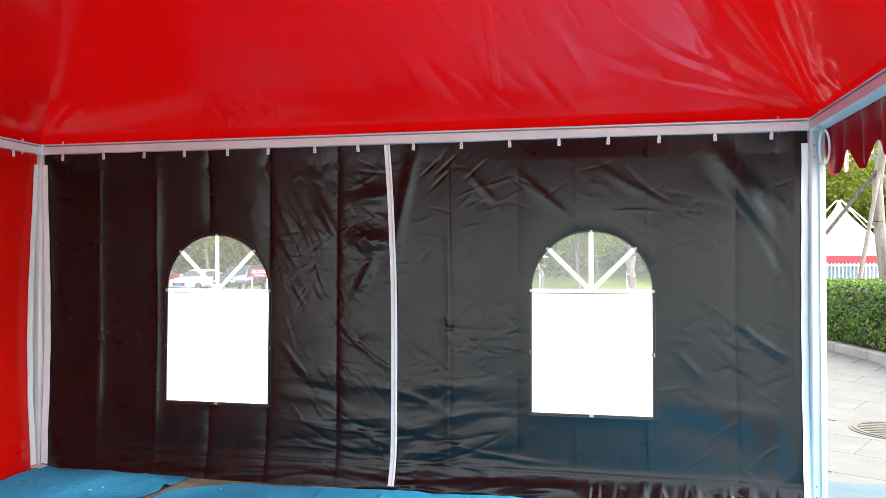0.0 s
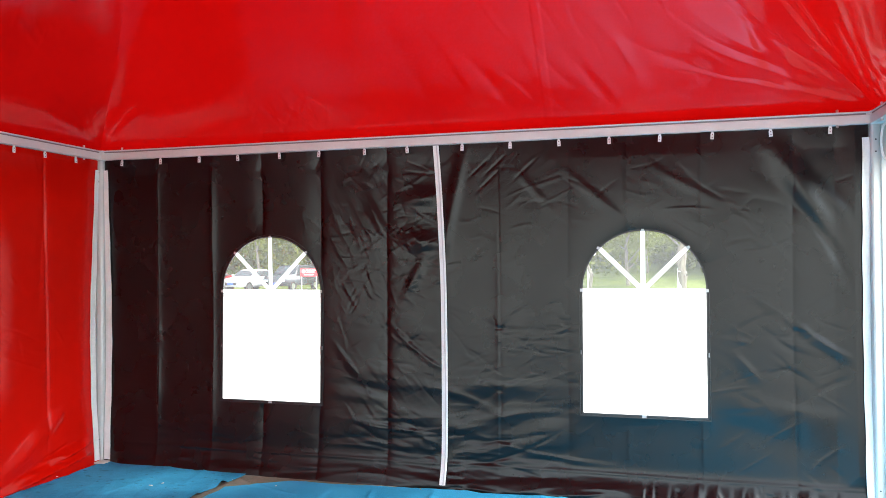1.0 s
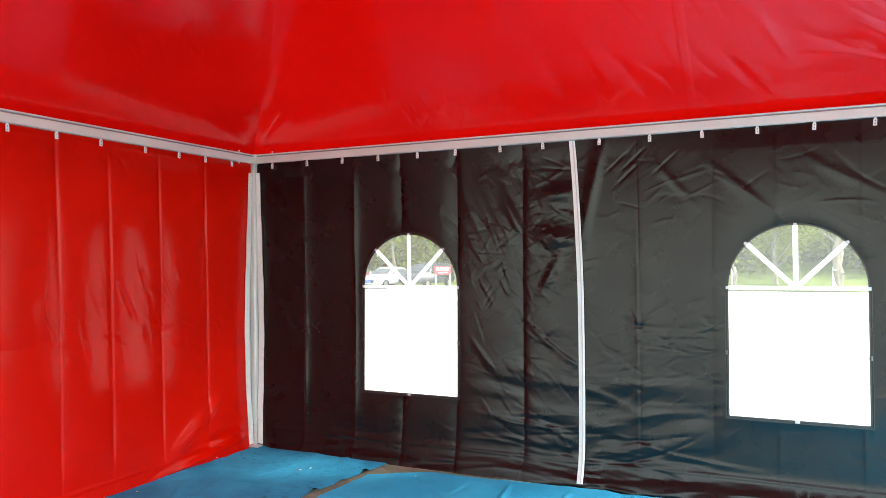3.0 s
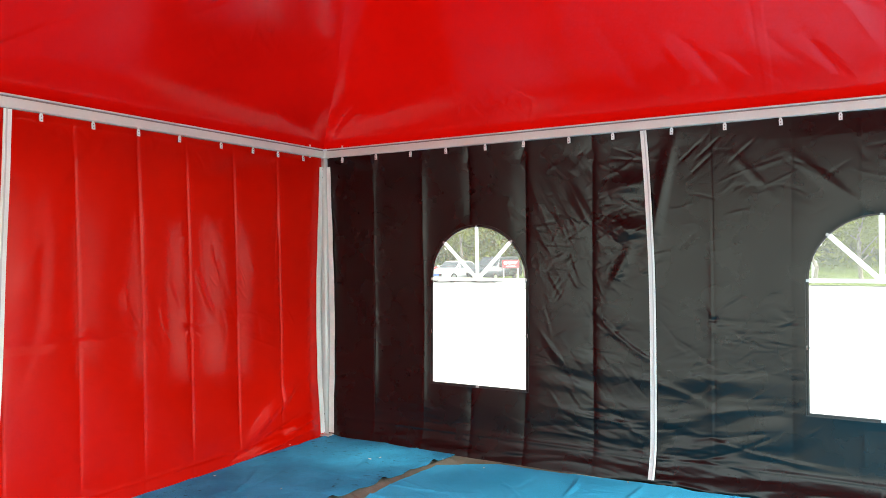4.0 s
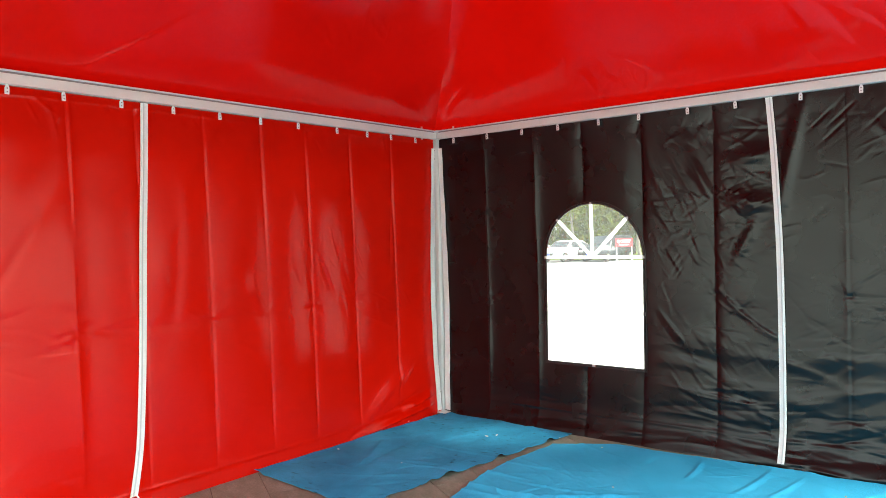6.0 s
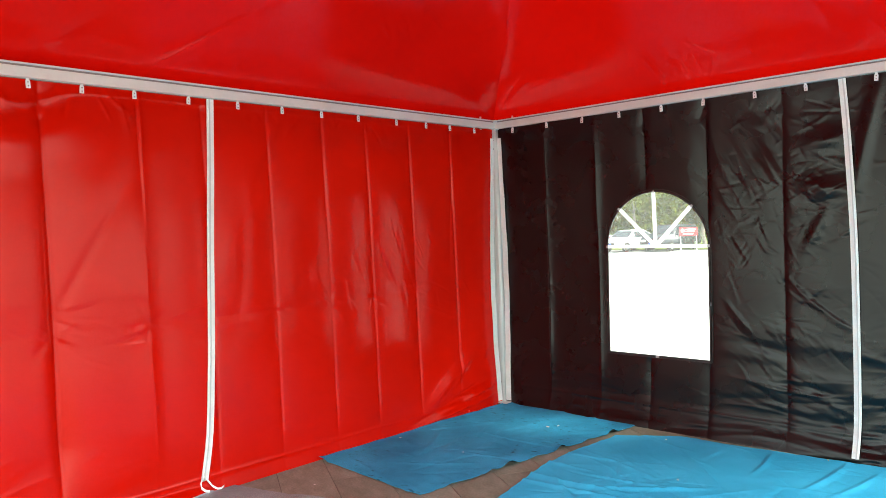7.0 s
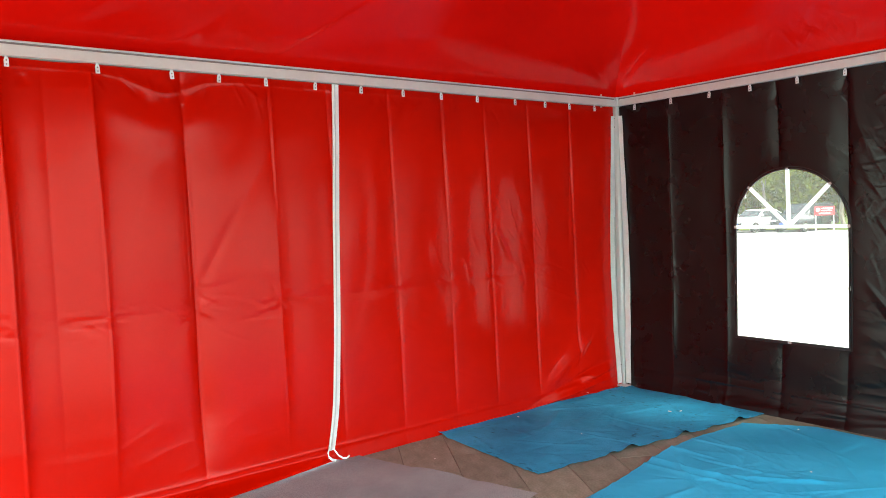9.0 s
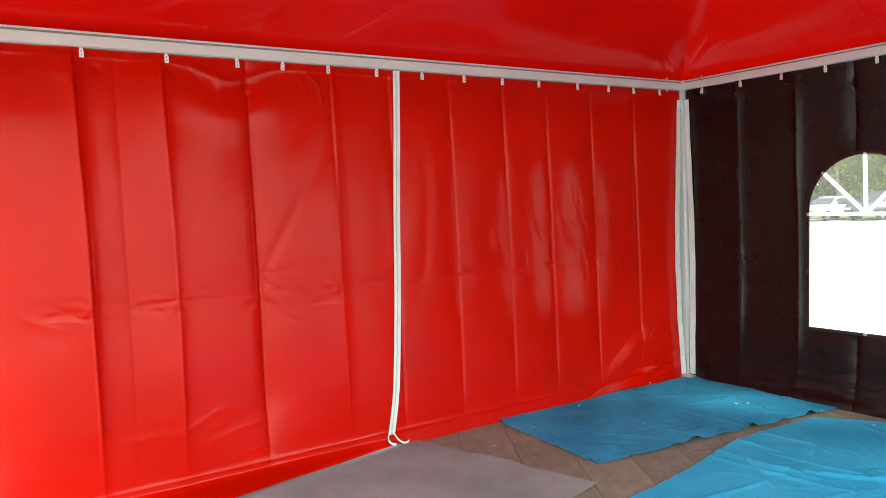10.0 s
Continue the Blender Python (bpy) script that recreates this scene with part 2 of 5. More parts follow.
def ribbon(bm, pts, across, width, thick):
    """A flat tape along points; across: its width's direction, thickness at right angles to both."""
    across = Vector(across).normalized()
    rows = []
    for i, p in enumerate(pts):
        p = Vector(p)
        d = (Vector(pts[min(i + 1, len(pts) - 1)]) - Vector(pts[max(i - 1, 0)])).normalized()
        n = d.cross(across).normalized()
        w = across * width / 2
        rows.append([bm.verts.new(p + s * w + t * n * thick / 2) for s, t in ((-1, -1), (1, -1), (1, 1), (-1, 1))])
    for a, b in zip(rows, rows[1:]):
        for k in range(4):
            bm.faces.new((a[k], a[(k + 1) % 4], b[(k + 1) % 4], b[k]))
    bm.faces.new(rows[0][::-1])
    bm.faces.new(rows[-1])
    bmesh.ops.recalc_face_normals(bm, faces=bm.faces)
    return bm


def outline(bm, pts, z0, z1):
    """A flat slab from a plan outline."""
    top = [bm.verts.new((x, y, z1)) for x, y in pts]
    low = [bm.verts.new((x, y, z0)) for x, y in pts]
    bm.faces.new(top)
    bm.faces.new(low[::-1])
    for i in range(len(pts)):
        j = (i + 1) % len(pts)
        bm.faces.new((top[j], top[i], low[i], low[j]))
    bmesh.ops.recalc_face_normals(bm, faces=bm.faces)
    return bm


LATTICE = np.random.RandomState(7).rand(256, 256) * 2 - 1


def wob(x, y, shift=0):
    """Smooth lattice noise, about -1 to 1, of arrays."""
    x, y = np.asarray(x, float) + 37.3 * shift + 50, np.asarray(y, float) + 91.7 * shift + 50
    i, j = np.floor(x).astype(int), np.floor(y).astype(int)
    u, v = x - i, y - j
    u, v = u * u * u * (u * (6 * u - 15) + 10), v * v * v * (v * (6 * v - 15) + 10)
    g = lambda a, b: LATTICE[a % 256, b % 256]
    return (g(i, j) * (1 - u) + g(i + 1, j) * u) * (1 - v) + (g(i, j + 1) * (1 - u) + g(i + 1, j + 1) * u) * v


def crinkle(x, y, shift=0):
    """Sharp-crested wrinkles, 0 to 1."""
    return (1 - np.abs(wob(x, y, shift))) ** 3 * 0.7 + (1 - np.abs(wob(x * 2.1, y * 2.1, shift + 3))) ** 3 * 0.3


def grid_mesh(name, co, nu, nv, keep=None, uv=None):
    """A sheet from an array of (nv+1)(nu+1) places."""
    me = bpy.data.meshes.new(name)
    q = (np.arange(nv)[:, None] * (nu + 1) + np.arange(nu)[None, :]).ravel()
    faces = np.stack([q, q + 1, q + nu + 2, q + nu + 1], 1)
    if keep is not None:
        faces = faces[keep]
        used = np.unique(faces)
        back = np.zeros(len(co), int)
        back[used] = np.arange(len(used))
        co, faces = co[used], back[faces]
    me.from_pydata(co.tolist(), [], faces.tolist())
    me.update()
    return me


def creases(u, z, count, seed, centre, spread, angles, length, amp, width, soft=False):
    """Folds scattered about a place, sharp or soft. angles: degrees from level, low and high."""
    rnd = np.random.RandomState(seed)
    d = np.zeros_like(u)
    for _ in range(count):
        cu, cz = centre[0] + spread[0] * rnd.randn(), centre[1] + spread[1] * rnd.randn()
        d += one_crease(u, z, cu, cz, rnd.uniform(*angles), length * rnd.uniform(0.5, 1.6), amp * rnd.uniform(0.3, 1.0) * rnd.choice((-1, 1)),
                        width * rnd.uniform(0.5, 1.6), rnd.uniform(-0.14, 0.14), rnd.uniform(1.0, 2.4), soft)
    return d


def one_crease(u, z, cu, cz, angle, ln, k, w, bend=0.0, skew=2.0, soft=False):
    reach = 1.7 * ln + 2.5 * w * skew
    near = (np.abs(u - cu) < reach) & (np.abs(z - cz) < reach)
    d = np.zeros_like(u)
    du, dz = u[near] - cu, z[near] - cz
    a = radians(angle)
    p = du * math.cos(a) + dz * math.sin(a)
    q = -du * math.sin(a) + dz * math.cos(a) - bend / ln * p * p
    side = np.where(q > 0, w, w * skew)
    if soft:
        d[near] = k * np.exp(-(q / side) ** 2) * np.exp(-(p / ln) ** 2)
    else:
        d[near] = k * np.clip(1 - np.abs(q) / (2.2 * side), 0, 1) ** 1.25 * np.exp(-(p / ln) ** 4)
    return d


def star(u, z, cu, cz, seed, reach=0.09, amp=0.004):
    """Short creases that run out from a pinched point."""
    rnd = np.random.RandomState(seed)
    d = np.zeros_like(u)
    for k in range(9):
        a = 360 * k / 9 + rnd.uniform(-14, 14)
        ln = reach * rnd.uniform(0.5, 1.3)
        d += one_crease(u, z, cu + 0.7 * ln * math.cos(radians(a)), cz + 0.7 * ln * math.sin(radians(a)), a, ln, amp * rnd.choice((-1, 1)) * rnd.uniform(0.5, 1), 0.007)
    return d


# ---- ground ----
def ground_height(x, y):
    """Level round the tent, falling a little to the car park, then a low bank."""
    d = np.clip((y - 8.0) / 24.0, 0, 1)
    fall = -0.62 * d * d * (3 - 2 * d)
    b = np.clip((y - 46.0) / 30.0, 0, 1)
    e = np.clip((x - 9.0) / 26.0, 0, 1)
    return -0.03 + fall + 2.2 * b * b * (3 - 2 * b) - 0.25 * e


def make_ground():
    radii = np.r_[0.0, np.linspace(1.5, 30, 20), np.linspace(34, 110, 20), 160, 260, 500, 1000, 2500]
    nu = 96
    a = np.linspace(0, 2 * np.pi, nu + 1)
    x, y = 2.5 + radii[:, None] * np.cos(a), -2.5 + radii[:, None] * np.sin(a)
    co = np.stack([x, y, ground_height(x, y)], -1).reshape(-1, 3)
    me = grid_mesh("ground", co, nu, len(radii) - 1)
    tagged(mesh_part("ground", me, CONCRETE, smooth=True), "pale sunlit concrete paving round the tent", "ground", kind="structure")


make_ground()


def sheet(name, xs, ys, lift, material, label, category):
    x, y = np.meshgrid(xs, ys)
    co = np.stack([x, y, ground_height(x, y) + lift], -1).reshape(-1, 3)
    me = grid_mesh(name, co, len(xs) - 1, len(ys) - 1)
    tagged(mesh_part(name, me, material, smooth=True), label, category, kind="structure")


sheet("road", np.linspace(-120, -7, 40), np.linspace(33, 41.5, 6), 0.02, ASPHALT, "grey asphalt lane of the car park", "road")
sheet("grass_bank", np.linspace(-120, 90, 60), np.linspace(41.5, 110, 30), 0.05, GRASS, "spring grass bank below the woods", "grass")

# ---- tent frame ----
IN0, IN1 = 0.0, 4.9            # inner faces of the beams
BEAM_LO, BEAM_HI, BAR = 2.137, 2.205, 0.085
CX = CY = 2.45


def post_mesh():
    """Square aluminium profile with a keder groove in each face."""
    bm = bmesh.new()
    h, g, d = BAR / 2, 0.008, 0.012
    loop = []
    for k in range(4):
        c, s = (1, 0, -1, 0)[k], (0, 1, 0, -1)[k]
        for u, v in ((h, -h + 0.012), (h, -g), (h - d, -g), (h - d, g), (h, g), (h, h - 0.012), (h - 0.004, h - 0.004)):
            loop.append((u * c - v * s, u * s + v * c))
    low = [bm.verts.new((x, y, 0.012)) for x, y in loop]
    top = [bm.verts.new((x, y, BEAM_HI)) for x, y in loop]
    n = len(loop)
    for i in range(n):
        bm.faces.new((low[i], low[(i + 1) % n], top[(i + 1) % n], top[i]))
    bm.faces.new(top)
    bm.faces.new(low[::-1])
    return bm


def beam_mesh(length):
    """Beam along x, inner face at y = 0: stepped profile with a dark groove."""
    bm = bmesh.new()
    lo, hi = BEAM_LO, BEAM_HI
    loop = [(0, lo), (0.001, lo + 0.047), (0.003, lo + 0.049), (0.017, lo + 0.050), (0.017, lo + 0.058), (0.001, lo + 0.0585), (0.0, lo + 0.060), (0.0, hi - 0.003),
            (0.003, hi - 0.0005), (0.012, hi), (BAR, hi), (BAR, lo), (0.010, lo)]
    a = [bm.verts.new((0, y, z)) for y, z in loop]
    b = [bm.verts.new((length, y, z)) for y, z in loop]
    n = len(loop)
    for i in range(n):
        bm.faces.new((a[i], a[(i + 1) % n], b[(i + 1) % n], b[i]))
    bm.faces.new(a[::-1])
    bm.faces.new(b)
    bmesh.ops.recalc_face_normals(bm, faces=bm.faces)
    return bm


def tent_frame():
    t = thing("marquee", "silver aluminium marquee frame of posts and eave beams", "marquee", pose(0, 0, 0))
    me = None
    for px, py in ((-1, 1), (1, 1), (1, -1), (-1, -1)):
        x = IN1 + BAR / 2 if px > 0 else IN0 - BAR / 2
        y = BAR / 2 if py > 0 else -IN1 - BAR / 2
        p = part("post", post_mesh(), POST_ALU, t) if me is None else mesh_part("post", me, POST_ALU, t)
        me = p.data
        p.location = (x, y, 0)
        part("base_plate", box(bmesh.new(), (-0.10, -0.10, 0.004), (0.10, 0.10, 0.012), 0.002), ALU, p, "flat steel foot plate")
        for z in (2.05, 1.985, 0.10, 0.16):
            part("bolt_hole", tube(bmesh.new(), (-px * 0.018, -py * (BAR / 2 + 0.001), z), (-px * 0.018, -py * (BAR / 2 - 0.002), z), 0.0045, n=8), HOLE, p)
        for z, up in ((BEAM_LO, -0.014), (BEAM_HI, 0.016)):
            part("bolt", tube(bmesh.new(), (-px * (BAR / 2 + 0.16), -py * (BAR / 2 - 0.012), z), (-px * (BAR / 2 + 0.16), -py * (BAR / 2 - 0.012), z + up), 0.007, n=8), STEEL, p)
            part("bolt", tube(bmesh.new(), (-px * (BAR / 2 - 0.012), -py * (BAR / 2 + 0.16), z), (-px * (BAR / 2 - 0.012), -py * (BAR / 2 + 0.16), z + up), 0.007, n=8), STEEL, p)
    for k in range(4):
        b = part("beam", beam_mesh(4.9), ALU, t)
        b.matrix_local = (pose(0, 0, 0), pose(IN1, 0, 0, 0, 0, -90), pose(IN1, -IN1, 0, 0, 0, 180), pose(0, -IN1, 0, 0, 0, 90))[k]
        # The slot is modelled; this dark fill paints the shade inside it.
        part("groove", boxes(((0.02, 0.003, BEAM_LO + 0.0502), (4.88, 0.016, BEAM_LO + 0.0578))), BEAM_SHADE, b, "dark fill painting the shade in the beam slot")
        # Dark strip stands in for the shadow on the beam's underside.
        if k in (0, 3):
            part("under_beam_shade", boxes(((0.1, 0.030, BEAM_LO - 0.003), (4.8, 0.080, BEAM_LO - 0.0005))), BEAM_SHADE, b, "dark strip painting the shade under the beam")
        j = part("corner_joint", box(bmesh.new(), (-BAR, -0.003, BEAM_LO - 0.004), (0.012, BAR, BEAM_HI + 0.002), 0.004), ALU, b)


tent_frame()


# ---- roof ----
PEAK = 4.60


def ease(a):
    a = np.clip(a, 0, 1)
    return a * a * (3 - 2 * a)


def corner_fan(x, q, half, side, seed, count, amp, low, high, near, far, width=0.012):
    """Strain folds that run out of a corner. side: -1 or 1; low, high: degrees above the eave."""
    rnd = np.random.RandomState(seed)
    d = np.zeros_like(x)
    for _ in range(count):
        a, r = rnd.uniform(low, high), rnd.uniform(near, far)
        c, n = math.cos(radians(a)), math.sin(radians(a))
        d += one_crease(x, q, side * (half - r * c), r * n, a if side < 0 else 180 - a, r * rnd.uniform(0.35, 0.7),
                        amp * rnd.uniform(0.3, 1) * rnd.choice((-1, 1)), width * rnd.uniform(0.6, 1.8), rnd.uniform(-0.12, 0.12))
    return d


def roof_face(turn):
    """One quarter of the canopy: eave towards +y, turned about the middle."""
    nu, nv = ((520, 260), (300, 150), (120, 60), (520, 260))[turn]
    u, s = np.meshgrid(np.linspace(-1, 1, nu + 1), np.linspace(0, 0.985, nv + 1))
    half = 2.45 + BAR
    x, y = u * (1 - s) * half, (1 - s) * half
    rise = PEAK - BEAM_HI
    z = BEAM_HI - 0.004 + rise * (0.83 * s + 0.17 * s ** 2) - 0.09 * (1 - u ** 2) * np.sin(np.pi * s) * (1 - s)
    # the cloth is drawn round over the hips
    away = (1 - np.abs(u)) * (1 - s) * half * 0.707
    slope = 0.707 * rise / half * (0.83 + 0.34 * s)
    z = z + slope * (away - np.sqrt(away ** 2 + 0.22 ** 2)) * ease(s / 0.3)
    edge = ease(s / 0.03) * ease((1 - np.abs(u)) * (1 - s) / 0.03)
    d = 0.006 * wob(x * 0.7, s * 2.2, 11 + turn) * ease(s / 0.25)
    q = (half - y) * 1.38
    if turn == 0:
        # open corner: long sharp strain folds; walled corner: a short soft fan
        d += corner_fan(x, q, half, 1, 70, 26, 0.0032, 24, 66, 0.25, 1.0, 0.009)
        d += corner_fan(x, q, half, 1, 72, 26, 0.003, 2, 60, 0.06, 0.45, 0.006)
        d += corner_fan(x, q, half, -1, 71, 16, 0.003, 30, 75, 0.12, 0.5)
        # slanting slack folds over the middle
        for cx, cq, ang, ln, k, w in ((-0.02, 0.55, 101, 0.42, 0.0060, 0.040), (0.24, 0.62, 107, 0.30, -0.0048, 0.030), (0.44, 0.40, 112, 0.30, 0.0066, 0.030), (0.66, 0.62, 104, 0.34, -0.0036, 0.030),
                                      (0.98, 0.44, 118, 0.34, 0.0078, 0.034), (1.10, 0.30, 120, 0.26, -0.0054, 0.024), (1.20, 0.70, 112, 0.40, 0.0060, 0.050), (1.62, 0.62, 112, 0.40, -0.0192, 0.120),
                                      (1.78, 0.80, 113, 0.34, 0.0072, 0.030), (1.98, 0.52, 118, 0.30, -0.0060, 0.022), (0.80, 0.22, 122, 0.20, 0.0036, 0.018)):
            d += one_crease(x, q, cx, cq, ang, ln, k, w, 0.05, 1.6, True)
        d += creases(x, q, 18, 92, (0.9, 0.6), (0.5, 0.35), (104, 124), 0.18, 0.0035, 0.010)
        # a crumpled patch
        d += creases(x, q, 34, 95, (-0.90, 0.26), (0.13, 0.10), (50, 130), 0.09, 0.0055, 0.008)
        # welded seam
        d -= 0.0025 * (ease((x - 0.70) / 0.004) - ease((x - 0.745) / 0.004))
    if turn == 3:
        d += corner_fan(x, q, half, 1, 73, 26, 0.0055, 22, 70, 0.12, 0.62)
        d += one_crease(x, q, 1.98, 0.26, 155, 0.26, -0.014, 0.10, 0.0, 1.0, True)
        for cx, cq, ang, ln, k, w in ((-0.10, 0.36, 53, 0.32, 0.012, 0.030), (-0.77, 0.26, 50, 0.20, -0.010, 0.030), (-1.20, 0.34, 48, 0.22, 0.008, 0.030), (0.75, 0.95, 40, 0.22, 0.004, 0.020)):
            d += one_crease(x, q, cx, cq, ang, ln, k, w, 0.05, 1.5, True)
        d += creases(x, q, 16, 181, (1.25, 0.92), (0.10, 0.08), (100, 170), 0.08, 0.0036, 0.008)
        d += creases(x, q, 5, 182, (0.95, 0.70), (0.06, 0.05), (130, 150), 0.09, 0.003, 0.008)
        d += creases(x, q, 8, 183, (1.66, 0.85), (0.04, 0.10), (50, 80), 0.08, 0.0036, 0.008)
    if turn == 1:
        d += corner_fan(x, q, half, -1, 74, 30, 0.004, 15, 66, 0.2, 1.0, 0.009)
        d += creases(x, q, 70, 99, (-1.8, 0.15), (0.5, 0.06), (-20, 70), 0.08, 0.005, 0.007)
    z = z + d * edge
    c, n = math.cos(radians(turn * 90)), math.sin(radians(turn * 90))
    co = np.stack([CX + x * c + y * n, -CY - x * n + y * c, z], -1).reshape(-1, 3)
    return grid_mesh("roof_panel", co, nu, nv)


def valance_mesh():
    """Scalloped, gathered skirt along x, hanging down from z = 0."""
    length, nu, nv = 5.12, 640, 14
    u, v = np.meshgrid(np.linspace(0, length, nu + 1), np.linspace(0, 1, nv + 1))
    lobe = 0.5 + 0.5 * np.sin(2 * np.pi * u / 0.155 + 1.3 * wob(u * 1.3, u * 0, 2))
    drop = 0.225 + 0.105 * np.clip(lobe * 1.25, 0, 1) ** 0.8 + 0.012 * wob(u * 2, u * 0, 3)
    z = -drop * v
    y = 0.006 + v * (0.026 * np.sin(2 * np.pi * u / 0.24 + 1.6 * wob(u * 1.5, u * 0, 8)) + 0.022 * wob(u * 6.5, v * 1.2, 9) + 0.02)
    co = np.stack([u, y, z], -1).reshape(-1, 3)
    return grid_mesh("valance", co, nu, nv)


def canopy():
    t = thing("tent_canopy", "glossy red vinyl marquee roof, creased at the corners", "tent roof", pose(0, 0, 0))
    for k in range(4):
        mesh_part("roof_panel", roof_face(k), ROOF_RED, t, smooth=True)
    me = valance_mesh()
    lo, hi = -BAR - 0.025, IN1 + BAR + 0.025
    for m in (pose(lo, BAR + 0.004, BEAM_HI), pose(hi - 0.02, -lo - 0.02, BEAM_HI, 0, 0, -90), pose(hi, -IN1 - BAR - 0.004, BEAM_HI, 0, 0, 180), pose(lo + 0.02, -hi + 0.02, BEAM_HI, 0, 0, 90)):
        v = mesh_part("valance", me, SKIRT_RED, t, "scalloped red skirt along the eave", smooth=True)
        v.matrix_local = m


canopy()


# ---- sidewalls ----
def arch(cx, half, lo, spring, n=40):
    """Outline of a round-headed window, as (along, z) points."""
    a = [(cx - half * math.cos(math.pi * k / n), spring + half * math.sin(math.pi * k / n)) for k in range(n + 1)]
    return [(cx - half, lo)] + a + [(cx + half, lo)]


def snap_to(u, z, win):
    """Nearest point on the window's outline, for arrays."""
    pts = np.array(win + [win[0]])
    best, bu, bz = np.full(u.shape, 1e9), u.copy(), z.copy()
    for (x0, y0), (x1, y1) in zip(pts[:-1], pts[1:]):
        dx, dy = x1 - x0, y1 - y0
        k = np.clip(((u - x0) * dx + (z - y0) * dy) / (dx * dx + dy * dy), 0, 1)
        px, py = x0 + k * dx, y0 + k * dy
        d = (px - u) ** 2 + (py - z) ** 2
        m = d < best
        best, bu, bz = np.where(m, d, best), np.where(m, px, bu), np.where(m, py, bz)
    return bu, bz


TOP = 2.139


def folds(u, z, at, mid, seed):
    """Packing creases: upright ones at the given places, one level one, with pinches where they cross."""
    d = np.zeros_like(u)
    for i, (c, amp) in enumerate(at):
        line = c + 0.009 * wob(z * 0.9, z * 0 + i, seed)
        q = u - line
        w = np.where(q > 0, 0.026, 0.10) if amp > 0 else np.where(q > 0, 0.10, 0.026)
        vary_z = np.clip(z / 0.4, 0.1, 1) * (0.75 + 0.4 * wob(z * 1.4, z * 0 + i * 3, seed + 1))
        d += amp * vary_z * np.exp(-np.abs(q) / w)
        d += 0.09 * amp * vary_z * np.clip(1 - np.abs(q) / 0.014, 0, 1)
        near = np.exp(-(q / 0.10) ** 2 - ((z - mid) / 0.09) ** 2)
        d += 0.0024 * near * (crinkle(u * 9, z * 22, seed + 2) - 0.4)
    lev = z - mid - 0.015 * wob(u * 1.3, u * 0, seed + 4)
    d += 0.0028 * (np.clip((3.9 - u) / 0.3, 0, 1) if seed == 200 else 1.0) * np.exp(-np.abs(lev) / 0.025) * (0.5 + 0.5 * wob(u * 2.2, u * 0, seed + 5))
    return d


def black_relief(u, z):
    d = folds(u, z, [(2.118, 0.017), (2.845, -0.010), (3.27, 0.007), (4.525, 0.010)], 0.985, 100)
    for i, (c, amp, left, right) in enumerate(((0.44, -0.018, 0.012, 0.036), (0.862, -0.019, 0.010, 0.036), (1.24, 0.021, 0.045, 0.012), (1.655, 0.024, 0.055, 0.014), (2.845, 0.006, 0.006, 0.012),
                                               (3.62, -0.006, 0.010, 0.022), (4.03, -0.007, 0.010, 0.030))):
        q = u - c - 0.007 * wob(z * 0.9, z * 0 + i, 130)
        d += amp * (0.85 + 0.35 * wob(z * 1.6, z * 0 + 3 * i, 131)) * np.clip(z / 0.5, 0.3, 1) * np.where(q < 0, np.exp(q / left), np.exp(-q / right))
    d += 0.020 * wob(u * 0.8, z * 0.6, 70)
    for k, (c, h) in enumerate(((2.12, 0.985), (2.85, 0.99), (4.53, 1.01), (0.44, 0.95), (3.27, 1.0))):
        d += star(u, z, c, h, 60 + k, 0.06, 0.0016)
    d += one_crease(u, z, 2.30, 0.85, -38, 0.22, -0.005, 0.009, 0.1) + one_crease(u, z, 4.70, 0.92, -32, 0.20, -0.008, 0.012, 0.1)
    d += one_crease(u, z, 4.27, 0.80, -48, 0.10, -0.005, 0.014) + one_crease(u, z, 1.83, 0.78, -50, 0.12, -0.005, 0.010)
    # billows beside the zip, and swags below
    d += one_crease(u, z, 2.34, 1.53, -4, 0.13, -0.017, 0.055, 0.0, 1.0, True) + one_crease(u, z, 2.35, 1.80, 8, 0.12, -0.018, 0.055, 0.0, 1.0, True)
    d += one_crease(u, z, 2.05, 1.69, -63, 0.16, -0.013, 0.032, 0.0, 1.0, True) + one_crease(u, z, 2.30, 1.30, 62, 0.12, -0.010, 0.032, 0.0, 1.0, True)
    d += creases(u, z, 8, 1, (2.28, 1.55), (0.10, 0.30), (-25, 25), 0.10, 0.0035, 0.030, True)
    d += creases(u, z, 10, 2, (1.95, 1.75), (0.10, 0.16), (-75, -50), 0.20, 0.0048, 0.035, True)
    d += creases(u, z, 14, 3, (2.15, 0.52), (0.22, 0.16), (-22, 6), 0.26, 0.0045, 0.040, True)
    d += creases(u, z, 14, 4, (2.85, 0.50), (0.24, 0.18), (0, 38), 0.22, 0.005, 0.040, True)
    d += creases(u, z, 10, 5, (4.1, 0.48), (0.40, 0.14), (-22, 4), 0.32, 0.0045, 0.060, True)
    d += one_crease(u, z, 2.575, 1.80, 78, 0.34, -0.022, 0.050, 0.0, 0.5, True)
    for cu, cz in ((2.72, 1.98), (2.78, 1.90), (2.83, 2.00), (3.02, 1.97)):
        d += one_crease(u, z, cu, cz, 42, 0.09, 0.0026, 0.004)
    d += one_crease(u, z, 3.45, 1.78, -42, 0.20, -0.005, 0.022, 0.0, 1.6, True) + one_crease(u, z, 3.05, 1.86, -50, 0.14, -0.0035, 0.020, 0.0, 1.6, True) + one_crease(u, z, 3.95, 1.84, -30, 0.16, -0.0035, 0.020, 0.0, 1.6, True)
